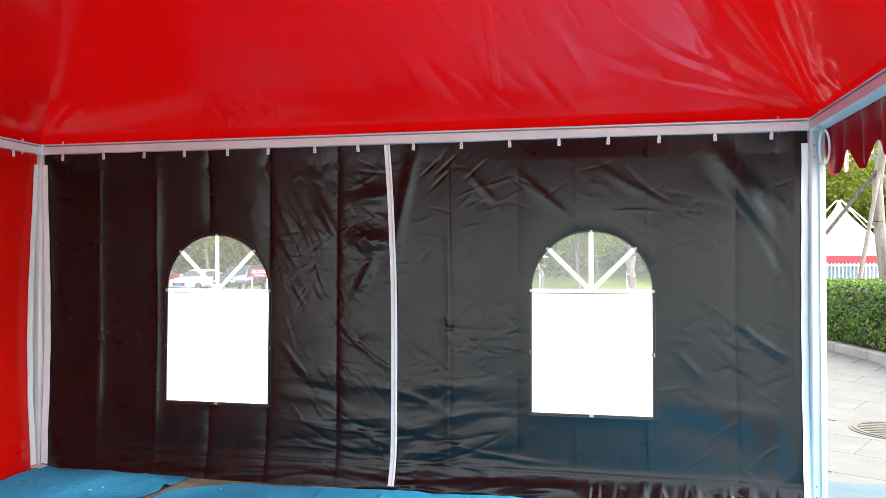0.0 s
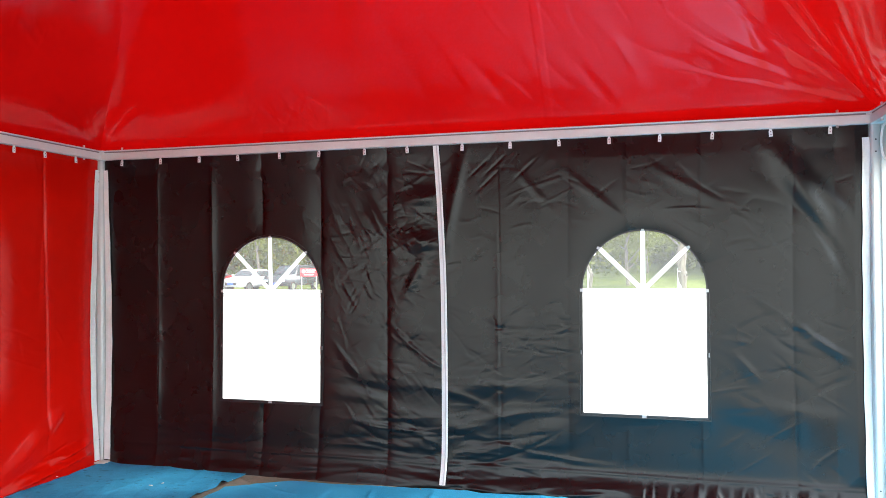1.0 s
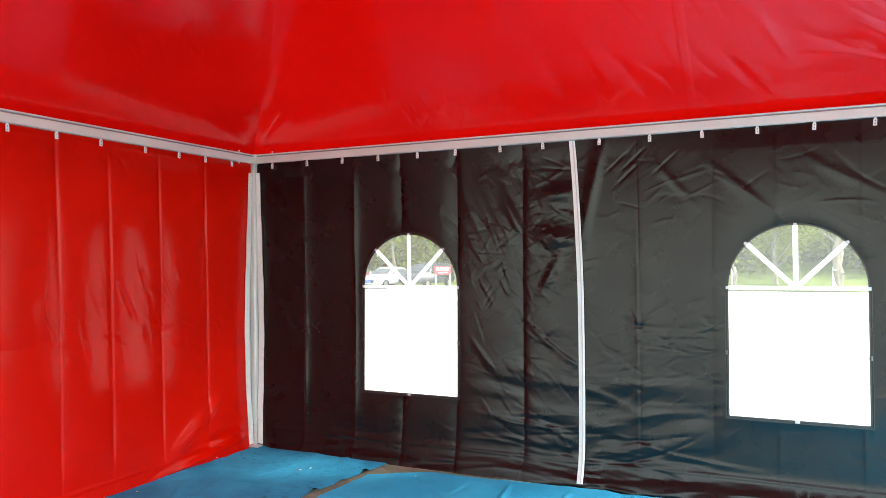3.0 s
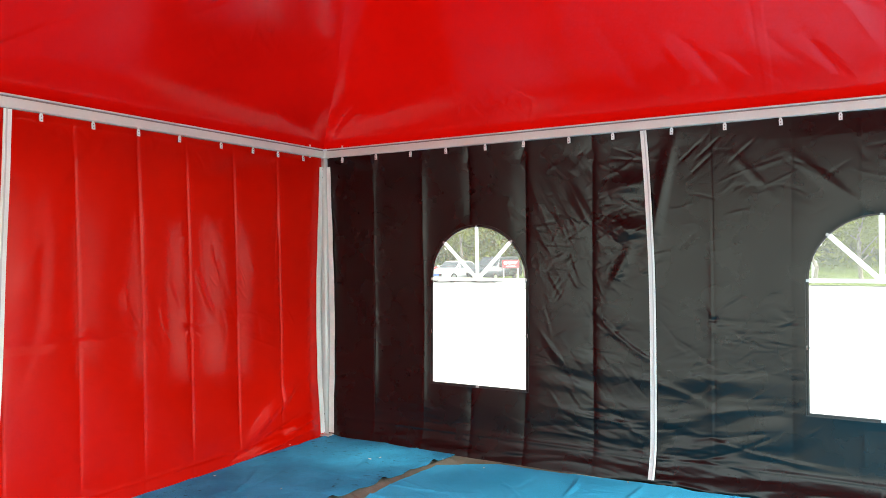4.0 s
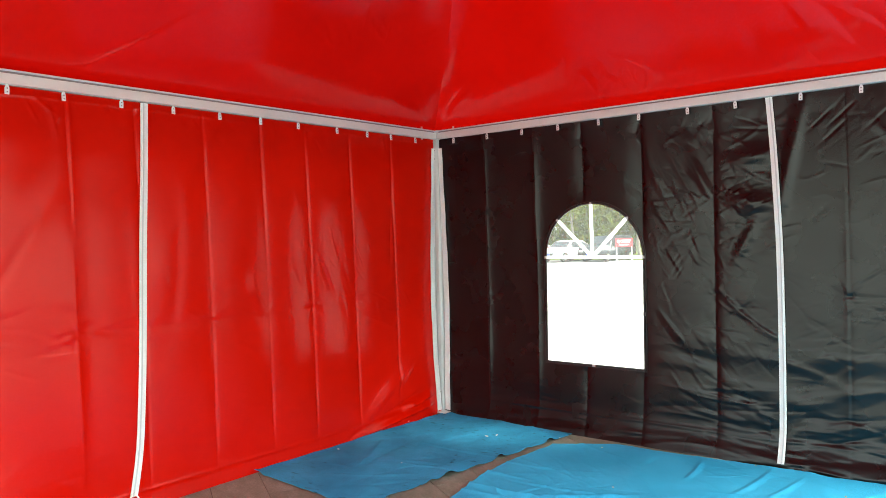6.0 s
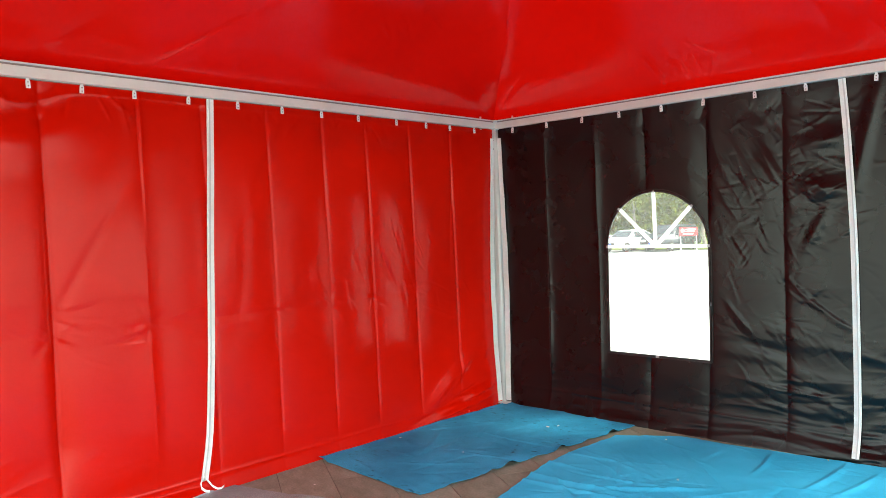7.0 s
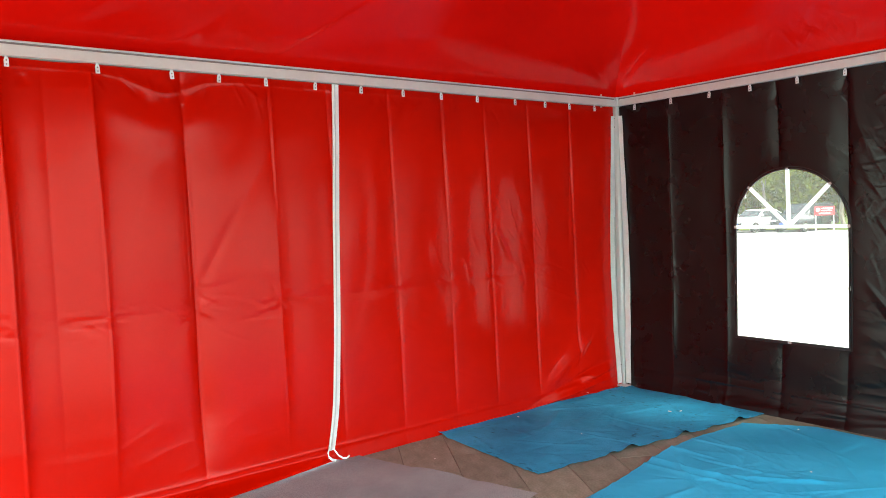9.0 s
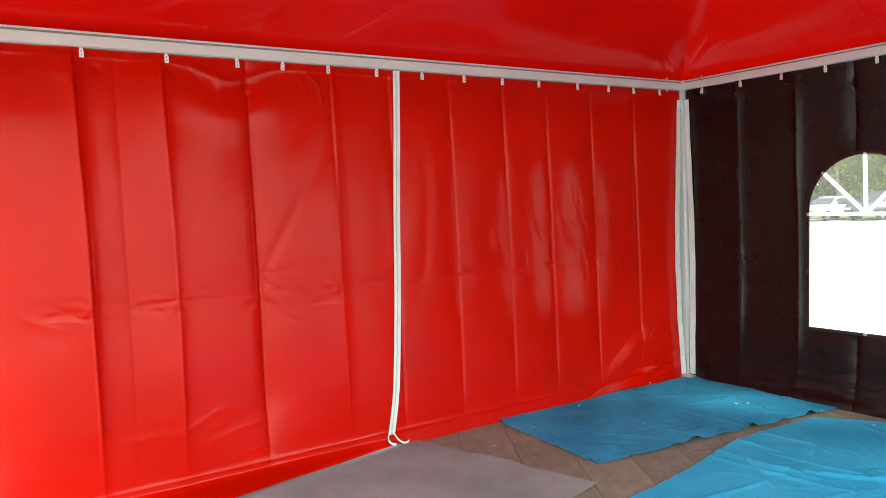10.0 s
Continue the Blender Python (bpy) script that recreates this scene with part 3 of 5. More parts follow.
    d += one_crease(u, z, 4.58, 1.78, 118, 0.34, -0.024, 0.060, 0.1, 1.0, True) + one_crease(u, z, 4.70, 1.50, 122, 0.32, 0.013, 0.035, 0.1, 1.2, True)
    d += one_crease(u, z, 4.78, 1.66, 125, 0.22, -0.012, 0.030, 0.1, 1.2, True)
    # crumple
    d += creases(u, z, 120, 27, (1.98, 1.58), (0.20, 0.26), (-75, -35), 0.09, 0.0014, 0.0048)
    d += creases(u, z, 60, 28, (2.28, 1.60), (0.10, 0.25), (-30, 35), 0.08, 0.0015, 0.0048)
    d += creases(u, z, 26, 31, (2.80, 0.24), (0.20, 0.07), (-12, 24), 0.22, 0.003, 0.010)
    d += creases(u, z, 22, 32, (2.20, 0.28), (0.20, 0.08), (-26, 8), 0.22, 0.0028, 0.010)
    d += creases(u, z, 90, 29, (3.3, 0.75), (0.60, 0.18), (-35, 45), 0.09, 0.0013, 0.0048)
    d += creases(u, z, 90, 7, (1.95, 1.45), (0.16, 0.30), (-75, 65), 0.06, 0.0014, 0.005)
    d += creases(u, z, 46, 8, (2.28, 1.45), (0.12, 0.35), (-40, 30), 0.08, 0.0011, 0.006)
    d += creases(u, z, 70, 9, (2.10, 0.66), (0.26, 0.22), (-60, 5), 0.10, 0.0012, 0.006)
    d += creases(u, z, 70, 10, (2.95, 0.72), (0.32, 0.22), (-10, 50), 0.11, 0.0009, 0.006)
    d += creases(u, z, 110, 11, (3.6, 1.60), (0.60, 0.28), (-60, 50), 0.07, 0.0010, 0.006)
    d += creases(u, z, 26, 12, (2.80, 1.92), (0.25, 0.10), (25, 60), 0.10, 0.0003, 0.006)
    d += creases(u, z, 70, 13, (4.3, 1.0), (0.35, 0.50), (-60, 40), 0.09, 0.0020, 0.008)
    d += creases(u, z, 50, 14, (0.8, 0.28), (0.60, 0.10), (-18, 10), 0.14, 0.0009, 0.010)
    d += creases(u, z, 90, 15, (2.5, 2.02), (1.40, 0.05), (30, 150), 0.06, 0.0011, 0.008)
    d += creases(u, z, 40, 16, (0.9, 1.2), (0.5, 0.5), (60, 120), 0.12, 0.0011, 0.012)
    # ground flap: folded over a hem, lying inwards
    edge = 0.145 + 0.02 * wob(u * 1.1, u * 0, 75)
    low = np.clip((edge - z) / edge, 0, 1)
    d -= low * (0.040 + 0.006 * u) + 0.010 * np.exp(-np.abs(z - edge) / 0.02)
    d += low * creases(u, z, 60, 17, (2.4, 0.07), (1.30, 0.03), (-8, 8), 0.22, 0.008, 0.012)
    d += low * creases(u, z, 46, 18, (4.30, 0.075), (0.32, 0.02), (72, 108), 0.055, 0.014, 0.009)
    return d


RED_FOLDS = (-0.05, 0.47, 0.885, 1.28, 1.635, 2.04, 2.45, 2.81, 3.268, 3.688, 4.068, 4.50, 4.93)


def bellies(u, z, cuts, depth, seed):
    """Cloth that bellies into the room between sharp upright packing folds."""
    d = np.zeros_like(u)
    w = u - 0.009 * wob(z * 0.9, u * 0.7, seed)
    hold = np.clip(z / 0.4, 0.25, 1) * np.clip((2.13 - z) / 0.3, 0.15, 1)
    for i, (a, b) in enumerate(zip(cuts, cuts[1:])):
        t = np.clip((w - a) / (b - a), 0, 1)
        k = depth[i] * (1 + 0.35 * wob(z * 1.3, z * 0 + 5 * i, seed + 1))
        d -= k * hold * 4 * t * (1 - t)
        q = w - a
        d += 0.008 * np.clip(z / 0.4, 0.3, 1) * np.where(q < 0, np.exp(q / 0.008), np.exp(-q / 0.022)) * (0.8 + 0.5 * wob(z * 2.0, z * 0 + i, seed + 2))
    return d


def red_relief(u, z):
    u = u + red_shift(z) * (4.57 - u) / 3.7
    d = bellies(u, z, RED_FOLDS, (0.006, 0.008, 0.010, 0.009, 0.008, 0.008, 0.006, 0.006, 0.006, 0.005, 0.006, 0.005), 200)
    d += folds(u, z, [(2.81, -0.020), (3.268, 0.032), (3.688, -0.034), (3.90, 0.006), (4.068, -0.040), (4.5, 0.03)], 0.945, 200)
    for k, c in enumerate((0.885, 1.30, 1.65, 2.05, 2.82, 3.27, 3.69, 4.07)):
        d += star(u, z, c, 0.945, 90 + k, 0.055, 0.0020)
        d += creases(u, z, 6, 20 + k, (c, 0.95), (0.06, 0.03), (-10, 40), 0.06, 0.0022, 0.007)
    d += one_crease(u, z, 1.74, 1.10, 75, 0.12, -0.007, 0.014, 0.25) + one_crease(u, z, 1.16, 1.15, 65, 0.14, 0.007, 0.010) + one_crease(u, z, 0.50, 1.45, 96, 0.30, 0.007, 0.014)
    d += creases(u, z, 26, 41, (1.05, 1.15), (0.28, 0.16), (50, 85), 0.06, 0.0026, 0.008)
    d += creases(u, z, 6, 42, (2.2, 1.5), (0.12, 0.30), (95, 120), 0.30, 0.005, 0.050, True)
    d += creases(u, z, 10, 43, (3.4, 1.6), (0.55, 0.20), (110, 130), 0.30, 0.004, 0.050, True)
    d += creases(u, z, 50, 44, (2.6, 2.06), (1.40, 0.03), (40, 140), 0.05, 0.004, 0.012)
    d += creases(u, z, 50, 47, (2.4, 0.95), (1.4, 0.12), (-15, 30), 0.10, 0.0018, 0.010)
    # the ground flap lies on the grey carpet
    d -= np.clip(0.20 * (u - 2.53), 0, 0.24) * np.clip((0.050 - z) / 0.030, 0, 1)
    # top hem, drooping at one place
    line = 2.098 - 0.080 * np.exp(-((u - 3.36) / 0.17) ** 2)
    droop = np.exp(-((u - 3.36) / 0.26) ** 2)
    d -= 0.003 * np.where(z > line, np.exp(-(z - line) / 0.03), np.exp((z - line) / 0.004))
    d -= 0.011 * droop * (np.exp(-((z - line + 0.17) / 0.085) ** 2) + 0.35 * np.exp(-((z - line - 0.01) / 0.02) ** 2))
    # bottom: hem and drag folds by the corner
    d += one_crease(u, z, 0.46, 0.060, -6, 0.40, -0.050, 0.028, 0.0, 0.4) + one_crease(u, z, 0.20, 0.15, -10, 0.24, -0.045, 0.026, 0.0, 0.4)
    d += one_crease(u, z, 0.64, 0.24, -34, 0.22, -0.024, 0.050, 0.0, 0.8, True) + one_crease(u, z, 0.44, 0.33, -44, 0.15, -0.014, 0.035, 0.0, 0.8, True)
    d += creases(u, z, 14, 45, (0.42, 0.10), (0.22, 0.03), (-16, -2), 0.18, 0.009, 0.010)
    d += creases(u, z, 30, 46, (2.8, 0.22), (1.0, 0.1), (-30, 30), 0.12, 0.0014, 0.012)
    d -= 0.005 * np.exp(-np.abs(z - 0.085) / 0.010) + 0.012 * np.clip((0.08 - z) / 0.08, 0, 1)
    return d


def drape(relief, along, z, hooks):
    """Distance of the cloth from its plane (+ is outwards), pinned at the hooks, and its top's sag."""
    pin = np.clip((TOP - z) / 0.12, 0, 1)
    ends = np.clip((along - 0.04) / 0.12, 0, 1) * np.clip((4.83 - along) / 0.1, 0, 1)
    d = relief(along, z) * (0.35 + 0.65 * pin) * np.maximum(ends, np.clip((0.22 - z) / 0.1, 0, 0.9) * np.clip((along - 0.02) / 0.18, 0, 1))
    return np.minimum(d, 0.016 + 0.25 * np.clip(1.98 - z, 0, 1))


def wall_panel(name, label, place, relief, u0, u1, hooks, material, bottom, win=None):
    """One hanging sheet. place(u, out, z) turns along/outward/height into the world."""
    t = thing(name, label, "tent wall", pose(*place((u0 + u1) / 2, 0, 0)), group="tent sidewalls")
    inv = Vector(t.location)
    step = 0.0066
    nu, nv = round((u1 - u0) / step), round(TOP / step)
    u, v = np.meshgrid(np.linspace(u0, u1, nu + 1), np.linspace(0, 1, nv + 1))
    lo = bottom(u)
    dip = np.zeros_like(u)
    hk = sorted(hooks)
    for a, b in zip(hk, hk[1:]):
        m = (u >= a) & (u <= b)
        dip += m * 0.06 * (b - a) ** 2 * np.sin(np.pi * np.clip((u - a) / (b - a), 0, 1))
    z = lo + (TOP - dip - lo) * v
    keep = None
    if win:
        cx, half, wl, spring = win
        pts = arch(cx, half, wl, spring)
        inside = (np.abs(u - cx) < half) & (z > wl) & ((z < spring) | ((u - cx) ** 2 + (z - spring) ** 2 < half ** 2))
        q = inside[:-1, :-1].astype(int) + inside[1:, :-1] + inside[:-1, 1:] + inside[1:, 1:]
        keep = (q < 3).ravel()
        edge = np.zeros_like(inside)
        for a in (slice(0, -1), slice(1, None)):
            for b in (slice(0, -1), slice(1, None)):
                edge[a, b] |= (q >= 3)
        kept = np.zeros_like(inside)
        for a in (slice(0, -1), slice(1, None)):
            for b in (slice(0, -1), slice(1, None)):
                kept[a, b] |= (q < 3)
        rim = edge & kept
        su, sz = snap_to(u, z, pts)
        u, z = np.where(rim, su, u), np.where(rim, sz, z)
    d = drape(relief, u, z, hooks)
    if win:
        su, sz = snap_to(u, z, pts)
        near = np.exp(-np.sqrt((su - u) ** 2 + (sz - z) ** 2) / 0.07)
        d = d * (1 - near)
    x, y, zz = place(u, d, z)
    co = np.stack([x - inv.x, y - inv.y, zz + 0 * u], -1).reshape(-1, 3)
    mesh_part("fabric", grid_mesh("fabric", co, nu, nv, keep), material, t, smooth=True)
    face = lambda p: Vector(place(*p)) - inv
    for h in hooks:
        add_hook(t, face, h)
    if win:
        add_window(t, face, win)
    return t, face


HOOK = {}


def add_hook(t, face, h):
    """Flat plastic curtain hook with two eyelets."""
    turn = Vector(face((1, 0, 0))) - Vector(face((0, 0, 0)))
    ang = math.degrees(math.atan2(turn.y, turn.x))
    if not HOOK:
        bm = bmesh.new()
        outline_xz = [(-0.0095, -0.046), (0.0095, -0.046), (0.0095, -0.016), (0.0050, -0.004), (0.0040, 0.016), (-0.0040, 0.016), (-0.0050, -0.004), (-0.0095, -0.016)]
        a = [bm.verts.new((x, -0.003, z)) for x, z in outline_xz]
        b = [bm.verts.new((x, 0.003, z)) for x, z in outline_xz]
        bm.faces.new(a)
        bm.faces.new(b[::-1])
        for i in range(8):
            bm.faces.new((a[i], b[i], b[(i + 1) % 8], a[(i + 1) % 8]))
        bmesh.ops.recalc_face_normals(bm, faces=bm.faces)
        HOOK["body"] = bpy.data.meshes.new("hook")
        bm.to_mesh(HOOK["body"])
        bm.free()
        bm = bmesh.new()
        for z in (-0.019, -0.036):
            tube(bm, (0, -0.0042, z), (0, 0.0042, z), 0.0030, n=8)
        HOOK["eye"] = bpy.data.meshes.new("eyelet")
        bm.to_mesh(HOOK["eye"])
        bm.free()
    m = Matrix.Translation(face((h, -0.016, 2.138))) @ pose(0, 0, 0, 3 * math.sin(h * 37), 4 * math.sin(h * 91), ang)
    o = mesh_part("hook", HOOK["body"], PLASTIC, t, "white plastic curtain hook")
    o.matrix_local = m
    mesh_part("eyelet", HOOK["eye"], EYE, o)


def add_window(t, face, win):
    cx, half, lo, spring = win
    w = part("window", weld_ring(face, win), PIPING, t, "black welded window surround")
    pts = arch(cx, half, lo, spring)
    bm = bmesh.new()
    bm.faces.new([bm.verts.new(face((u, 0.002, z))) for u, z in pts])
    p = part("pane", bm, FILM, w, "clear plastic film pane")
    p.visible_shadow = False

    def strip(a, b, width, out=-0.001):
        a, b = Vector((a[0], a[1])), Vector((b[0], b[1]))
        d = (b - a).normalized()
        n = Vector((-d.y, d.x)) * width / 2
        bm = bmesh.new()
        bm.faces.new([bm.verts.new(face((q.x, out, q.y))) for q in (a - n, b - n, b + n, a + n)])
        return bm
    hub = (cx, spring)
    part("glazing_bar", strip((cx - half, spring), (cx + half, spring), 0.022), WHITE_BAR, w)
    for a in (45, 90, 135):
        c, s = math.cos(radians(a)), math.sin(radians(a))
        o = 0.014
        part("glazing_bar", strip((cx + o * c, spring + o * s), (cx + half * c, spring + half * s), 0.027, -0.002), WHITE_BAR, w)
        part("tab", strip((cx + (half - 0.004) * c, spring + (half - 0.004) * s), (cx + (half + 0.020) * c, spring + (half + 0.010) * s), 0.016, -0.006), TAB, w)
    for sg in (-1, 1):
        part("tab", strip((cx + sg * (half - 0.004), spring), (cx + sg * (half + 0.013), spring), 0.018, -0.006), TAB, w)
        part("tab", strip((cx + sg * (half - 0.004), lo + 0.36), (cx + sg * (half + 0.013), lo + 0.36), 0.024, -0.006), TAB, w)
    part("tab", strip((cx, lo + 0.004), (cx, lo - 0.013), 0.024, -0.006), TAB, w)


def weld_ring(face, win):
    """Raised double bead round the window."""
    cx, half, lo, spring = win
    bm = bmesh.new()
    for off, width, proud in ((0.0, 0.009, 0.003), (0.013, 0.004, 0.002)):
        ins, out = arch(cx, half + off - width / 2 + 0.004, lo - off + 0.002, spring), arch(cx, half + off + width / 2 + 0.004, lo - off - width, spring)
        rows = [[bm.verts.new(face((u, o, z))) for u, z in pts] for pts, o in ((ins, 0.006), (ins, -proud), (out, -proud), (out, 0.006))]
        n = len(ins)
        for a, b in zip(rows, rows[1:] + rows[:1]):
            for i in range(n):
                j = (i + 1) % n
                bm.faces.new((a[i], a[j], b[j], b[i]))
    bmesh.ops.recalc_face_normals(bm, faces=bm.faces)
    return bm


def tape(t, face, name, path, width, out=-0.006, label="", relief=None):
    """White tape along (along, z) points on a wall, lying on the cloth."""
    pu, pz = np.array(path).T
    lie = np.min([drape(relief, pu + o, pz, ()) for o in (-0.022, -0.011, 0, 0.011, 0.022)], 0) if relief else 0 * pu
    lie[1:-1] = (lie[:-2] + lie[1:-1] + lie[2:]) / 3
    pts = [face((u, out + float(k), z)) for (u, z), k in zip(path, lie)]
    ac = Vector(face((1, 0, 0))) - Vector(face((0, 0, 0)))
    strip = part(name, ribbon(bmesh.new(), pts, ac, width, 0.006), WHITE_TAPE, t, label)
    if name == "zip_tape":
        coil = [face((u + 0.006, out - 0.0045 + float(k), z)) for (u, z), k in zip(path, lie)]
        part("zip_coil", ribbon(bmesh.new(), coil, ac, 0.007, 0.005), ZIP, strip, "pale grey zip coil")
    return strip


def curve_path(ctrl, n=26):
    """Points on a smooth path through control points (along, z), by height."""
    z = [c[1] for c in ctrl][::-1]
    u = [c[0] for c in ctrl][::-1]
    zz = np.linspace(z[0], z[-1], n)
    uu = np.interp(zz, z, u)
    for _ in range(3):
        uu[1:-1] = (uu[:-2] + 2 * uu[1:-1] + uu[2:]) / 4
    return list(zip(uu, zz))[::-1]


def lean(z):
    """The cloth hangs from the beam's outer edge and comes in towards the ground."""
    return 0.060 - 0.042 * np.clip((2.1 - z) / 2.1, 0, 1)


def black_hang(z):
    """The black cloth bows out a little between the beam and the ground."""
    return sum(np.interp(z + k, (0.0, 0.75, 1.2, 2.1), (0.018, 0.056, 0.058, 0.030)) for k in (-0.16, -0.08, 0.0, 0.08, 0.16)) / 5


def red_hang(z):
    """The red cloth bows outwards down to its level packing fold and hangs almost plumb below it."""
    return sum(np.interp(z + k, (0.0, 0.40, 0.945, 1.3, 1.7, 2.1), (0.020, 0.054, 0.072, 0.064, 0.049, 0.034)) for k in (-0.10, -0.05, 0.0, 0.05, 0.10)) / 5


def red_shift(z):
    return red_hang(z) - lean(z)


def settle(ctrl):
    """A tape's path on the red wall, moved with the cloth."""
    return [(u - float(red_shift(z)) * (4.57 - u) / 3.7, z) for u, z in curve_path(ctrl)]


NORTH = lambda u, out, z: (u, black_hang(z) + out, z)
WEST = lambda u, out, z: (-red_hang(z) - out, -u, z)
HOOKS_N = [0.159, 0.47, 0.778, 1.07, 1.38, 1.666, 1.981, 2.268, 2.629, 2.93, 3.224, 3.52, 3.808, 4.096, 4.401, 4.706]
HOOKS_W = [0.201, 0.473, 0.72, 1.011, 1.348, 1.647, 1.939, 2.235, 2.532, 2.828, 3.083, 3.324, 3.665, 4.033, 4.36, 4.68]
HOOKS_W = [u + 0.026 * (4.57 - u) / 3.7 for u in HOOKS_W]
flat_n = lambda u: -0.002 + 0.003 * wob(u * 2.5, u * 0, 5)
flat_w = lambda u: -0.006 + 0.022 * np.clip((u - 2.46) / 0.06, 0, 1) + 0.003 * np.exp(-((u - 2.30) / 0.10) ** 2) + 0.004 * np.exp(-((u - 0.85) / 0.2) ** 2) + 0.003 * wob(u * 2.5, u * 0, 6)

nl, f = wall_panel("sidewall", "black vinyl tent wall with arched window beside the red wall", NORTH, black_relief, -0.052, 2.478, HOOKS_N[:8], BLACK, flat_n, (1.293, 0.361, 0.480, 1.212))
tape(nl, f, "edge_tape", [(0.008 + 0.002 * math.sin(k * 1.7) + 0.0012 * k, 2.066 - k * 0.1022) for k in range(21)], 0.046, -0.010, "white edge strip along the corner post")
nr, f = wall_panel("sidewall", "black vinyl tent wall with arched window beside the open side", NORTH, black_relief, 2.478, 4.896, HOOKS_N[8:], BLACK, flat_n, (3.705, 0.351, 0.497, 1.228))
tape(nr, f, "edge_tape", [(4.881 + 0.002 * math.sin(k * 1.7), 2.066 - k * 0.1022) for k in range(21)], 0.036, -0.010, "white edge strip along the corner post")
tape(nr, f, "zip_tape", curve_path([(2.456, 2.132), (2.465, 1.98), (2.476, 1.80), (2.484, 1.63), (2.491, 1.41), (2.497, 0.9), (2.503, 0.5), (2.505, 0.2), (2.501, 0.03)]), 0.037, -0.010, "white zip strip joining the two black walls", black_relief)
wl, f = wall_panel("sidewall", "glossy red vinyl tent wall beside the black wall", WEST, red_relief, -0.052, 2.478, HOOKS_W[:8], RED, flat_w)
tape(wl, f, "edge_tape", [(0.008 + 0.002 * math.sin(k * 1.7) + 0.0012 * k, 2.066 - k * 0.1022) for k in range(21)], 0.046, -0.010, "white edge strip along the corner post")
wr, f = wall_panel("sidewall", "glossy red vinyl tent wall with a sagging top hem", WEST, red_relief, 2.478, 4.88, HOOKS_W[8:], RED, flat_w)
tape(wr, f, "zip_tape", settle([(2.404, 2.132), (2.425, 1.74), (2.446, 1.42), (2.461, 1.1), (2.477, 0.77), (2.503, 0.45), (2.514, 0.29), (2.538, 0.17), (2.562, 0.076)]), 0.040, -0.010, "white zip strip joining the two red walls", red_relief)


bm = ribbon(bmesh.new(), [f((2.566, -0.026, 0.10)), f((2.592, -0.036, 0.078)), f((2.594, -0.045, 0.052)), f((2.576, -0.05, 0.034)), f((2.556, -0.055, 0.028))], (0, 0.3, 1), 0.013, 0.004)
part("zip_tail", bm, WHITE_TAPE, wr, "loose white zip end curled on the floor")
bm = ribbon(bmesh.new(), [f((2.556, -0.032, 0.09)), f((2.535, -0.05, 0.05)), f((2.51, -0.055, 0.030)), f((2.488, -0.056, 0.026)), f((2.470, -0.055, 0.034))], (0, 0.3, 1), 0.010, 0.004)
part("zip_tail", bm, WHITE_TAPE, wr, "loose white zip end curled on the floor")
bm = ribbon(bmesh.new(), [f((2.43, -0.045, 0.050)), f((2.385, -0.047, 0.044)), f((2.33, -0.045, 0.046))], (0, 0, 1), 0.018, 0.004)
part("hem_tape", bm, WHITE_TAPE, wl, "white tape on the hem")


bm = ribbon(bmesh.new(), [(2.501 - (2.478 + 4.896) / 2, -0.012, 0.045), (2.49 - 3.687, -0.03, 0.025), (2.465 - 3.687, -0.045, 0.022)], (0, 0.4, 1), 0.014, 0.004)
part("zip_tail", bm, WHITE_TAPE, nr, "loose white zip end on the floor")
bm = ribbon(bmesh.new(), [(2.503 - 3.687, -0.012, 0.045), (2.515 - 3.687, -0.03, 0.026), (2.522 - 3.687, -0.05, 0.024)], (0, 0.4, 1), 0.012, 0.004)
part("zip_tail", bm, WHITE_TAPE, nr, "loose white zip end on the floor")


def strap_loop():
    """White webbing loop hanging at the open corner."""
    pts = []
    for k in range(25):
        a = 2 * math.pi * k / 24
        pts.append((4.970 + 0.026 * math.sin(a) * (1 + 0.2 * math.cos(a)), -0.022 + 0.010 * math.sin(2 * a), 2.035 + 0.095 * math.cos(a)))
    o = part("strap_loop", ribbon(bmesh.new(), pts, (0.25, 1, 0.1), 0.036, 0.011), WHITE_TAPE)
    tagged(o, "white webbing loop hanging from the corner post", "strap")


strap_loop()

# ---- floor ----
PAVE_TURN = -29.5


def pavement():
    base = tagged(part("pavement", boxes(((-0.25, -5.4, -0.028), (5.15, 0.22, -0.008))), MORTAR), "brown paving slabs under the tent", "paving", kind="structure")
    me = {}
    L, W, G = 0.58, 0.29, 0.0016
    rnd = random.Random(5)
    bm = bmesh.new()
    box(bm, (-L / 2 + G, -W / 2 + G, -0.014), (L / 2 - G, W / 2 - G, 0.0))
    bmesh.ops.bevel(bm, geom=[e for e in bm.edges if all(v.co.z > -0.001 for v in e.verts)], offset=0.001, segments=1, affect="EDGES")
    slab = bpy.data.meshes.new("slab")
    bm.to_mesh(slab)
    bm.free()
    c, s = math.cos(radians(PAVE_TURN)), math.sin(radians(PAVE_TURN))
    for j in range(-30, 30):
        for i in range(-20, 20):
            a, b = (i + 0.5 * (j % 2)) * L + 0.12, j * W + 0.045
            x, y = a * c - b * s, a * s + b * c
            if -0.6 < x < 5.5 and -5.75 < y < 0.55:
                o = mesh_part("slab", slab, PAVER, base)
                o.matrix_local = pose(x, y, -0.003 + rnd.uniform(-0.0006, 0.0006), rnd.uniform(-0.06, 0.06), rnd.uniform(-0.06, 0.06), PAVE_TURN)


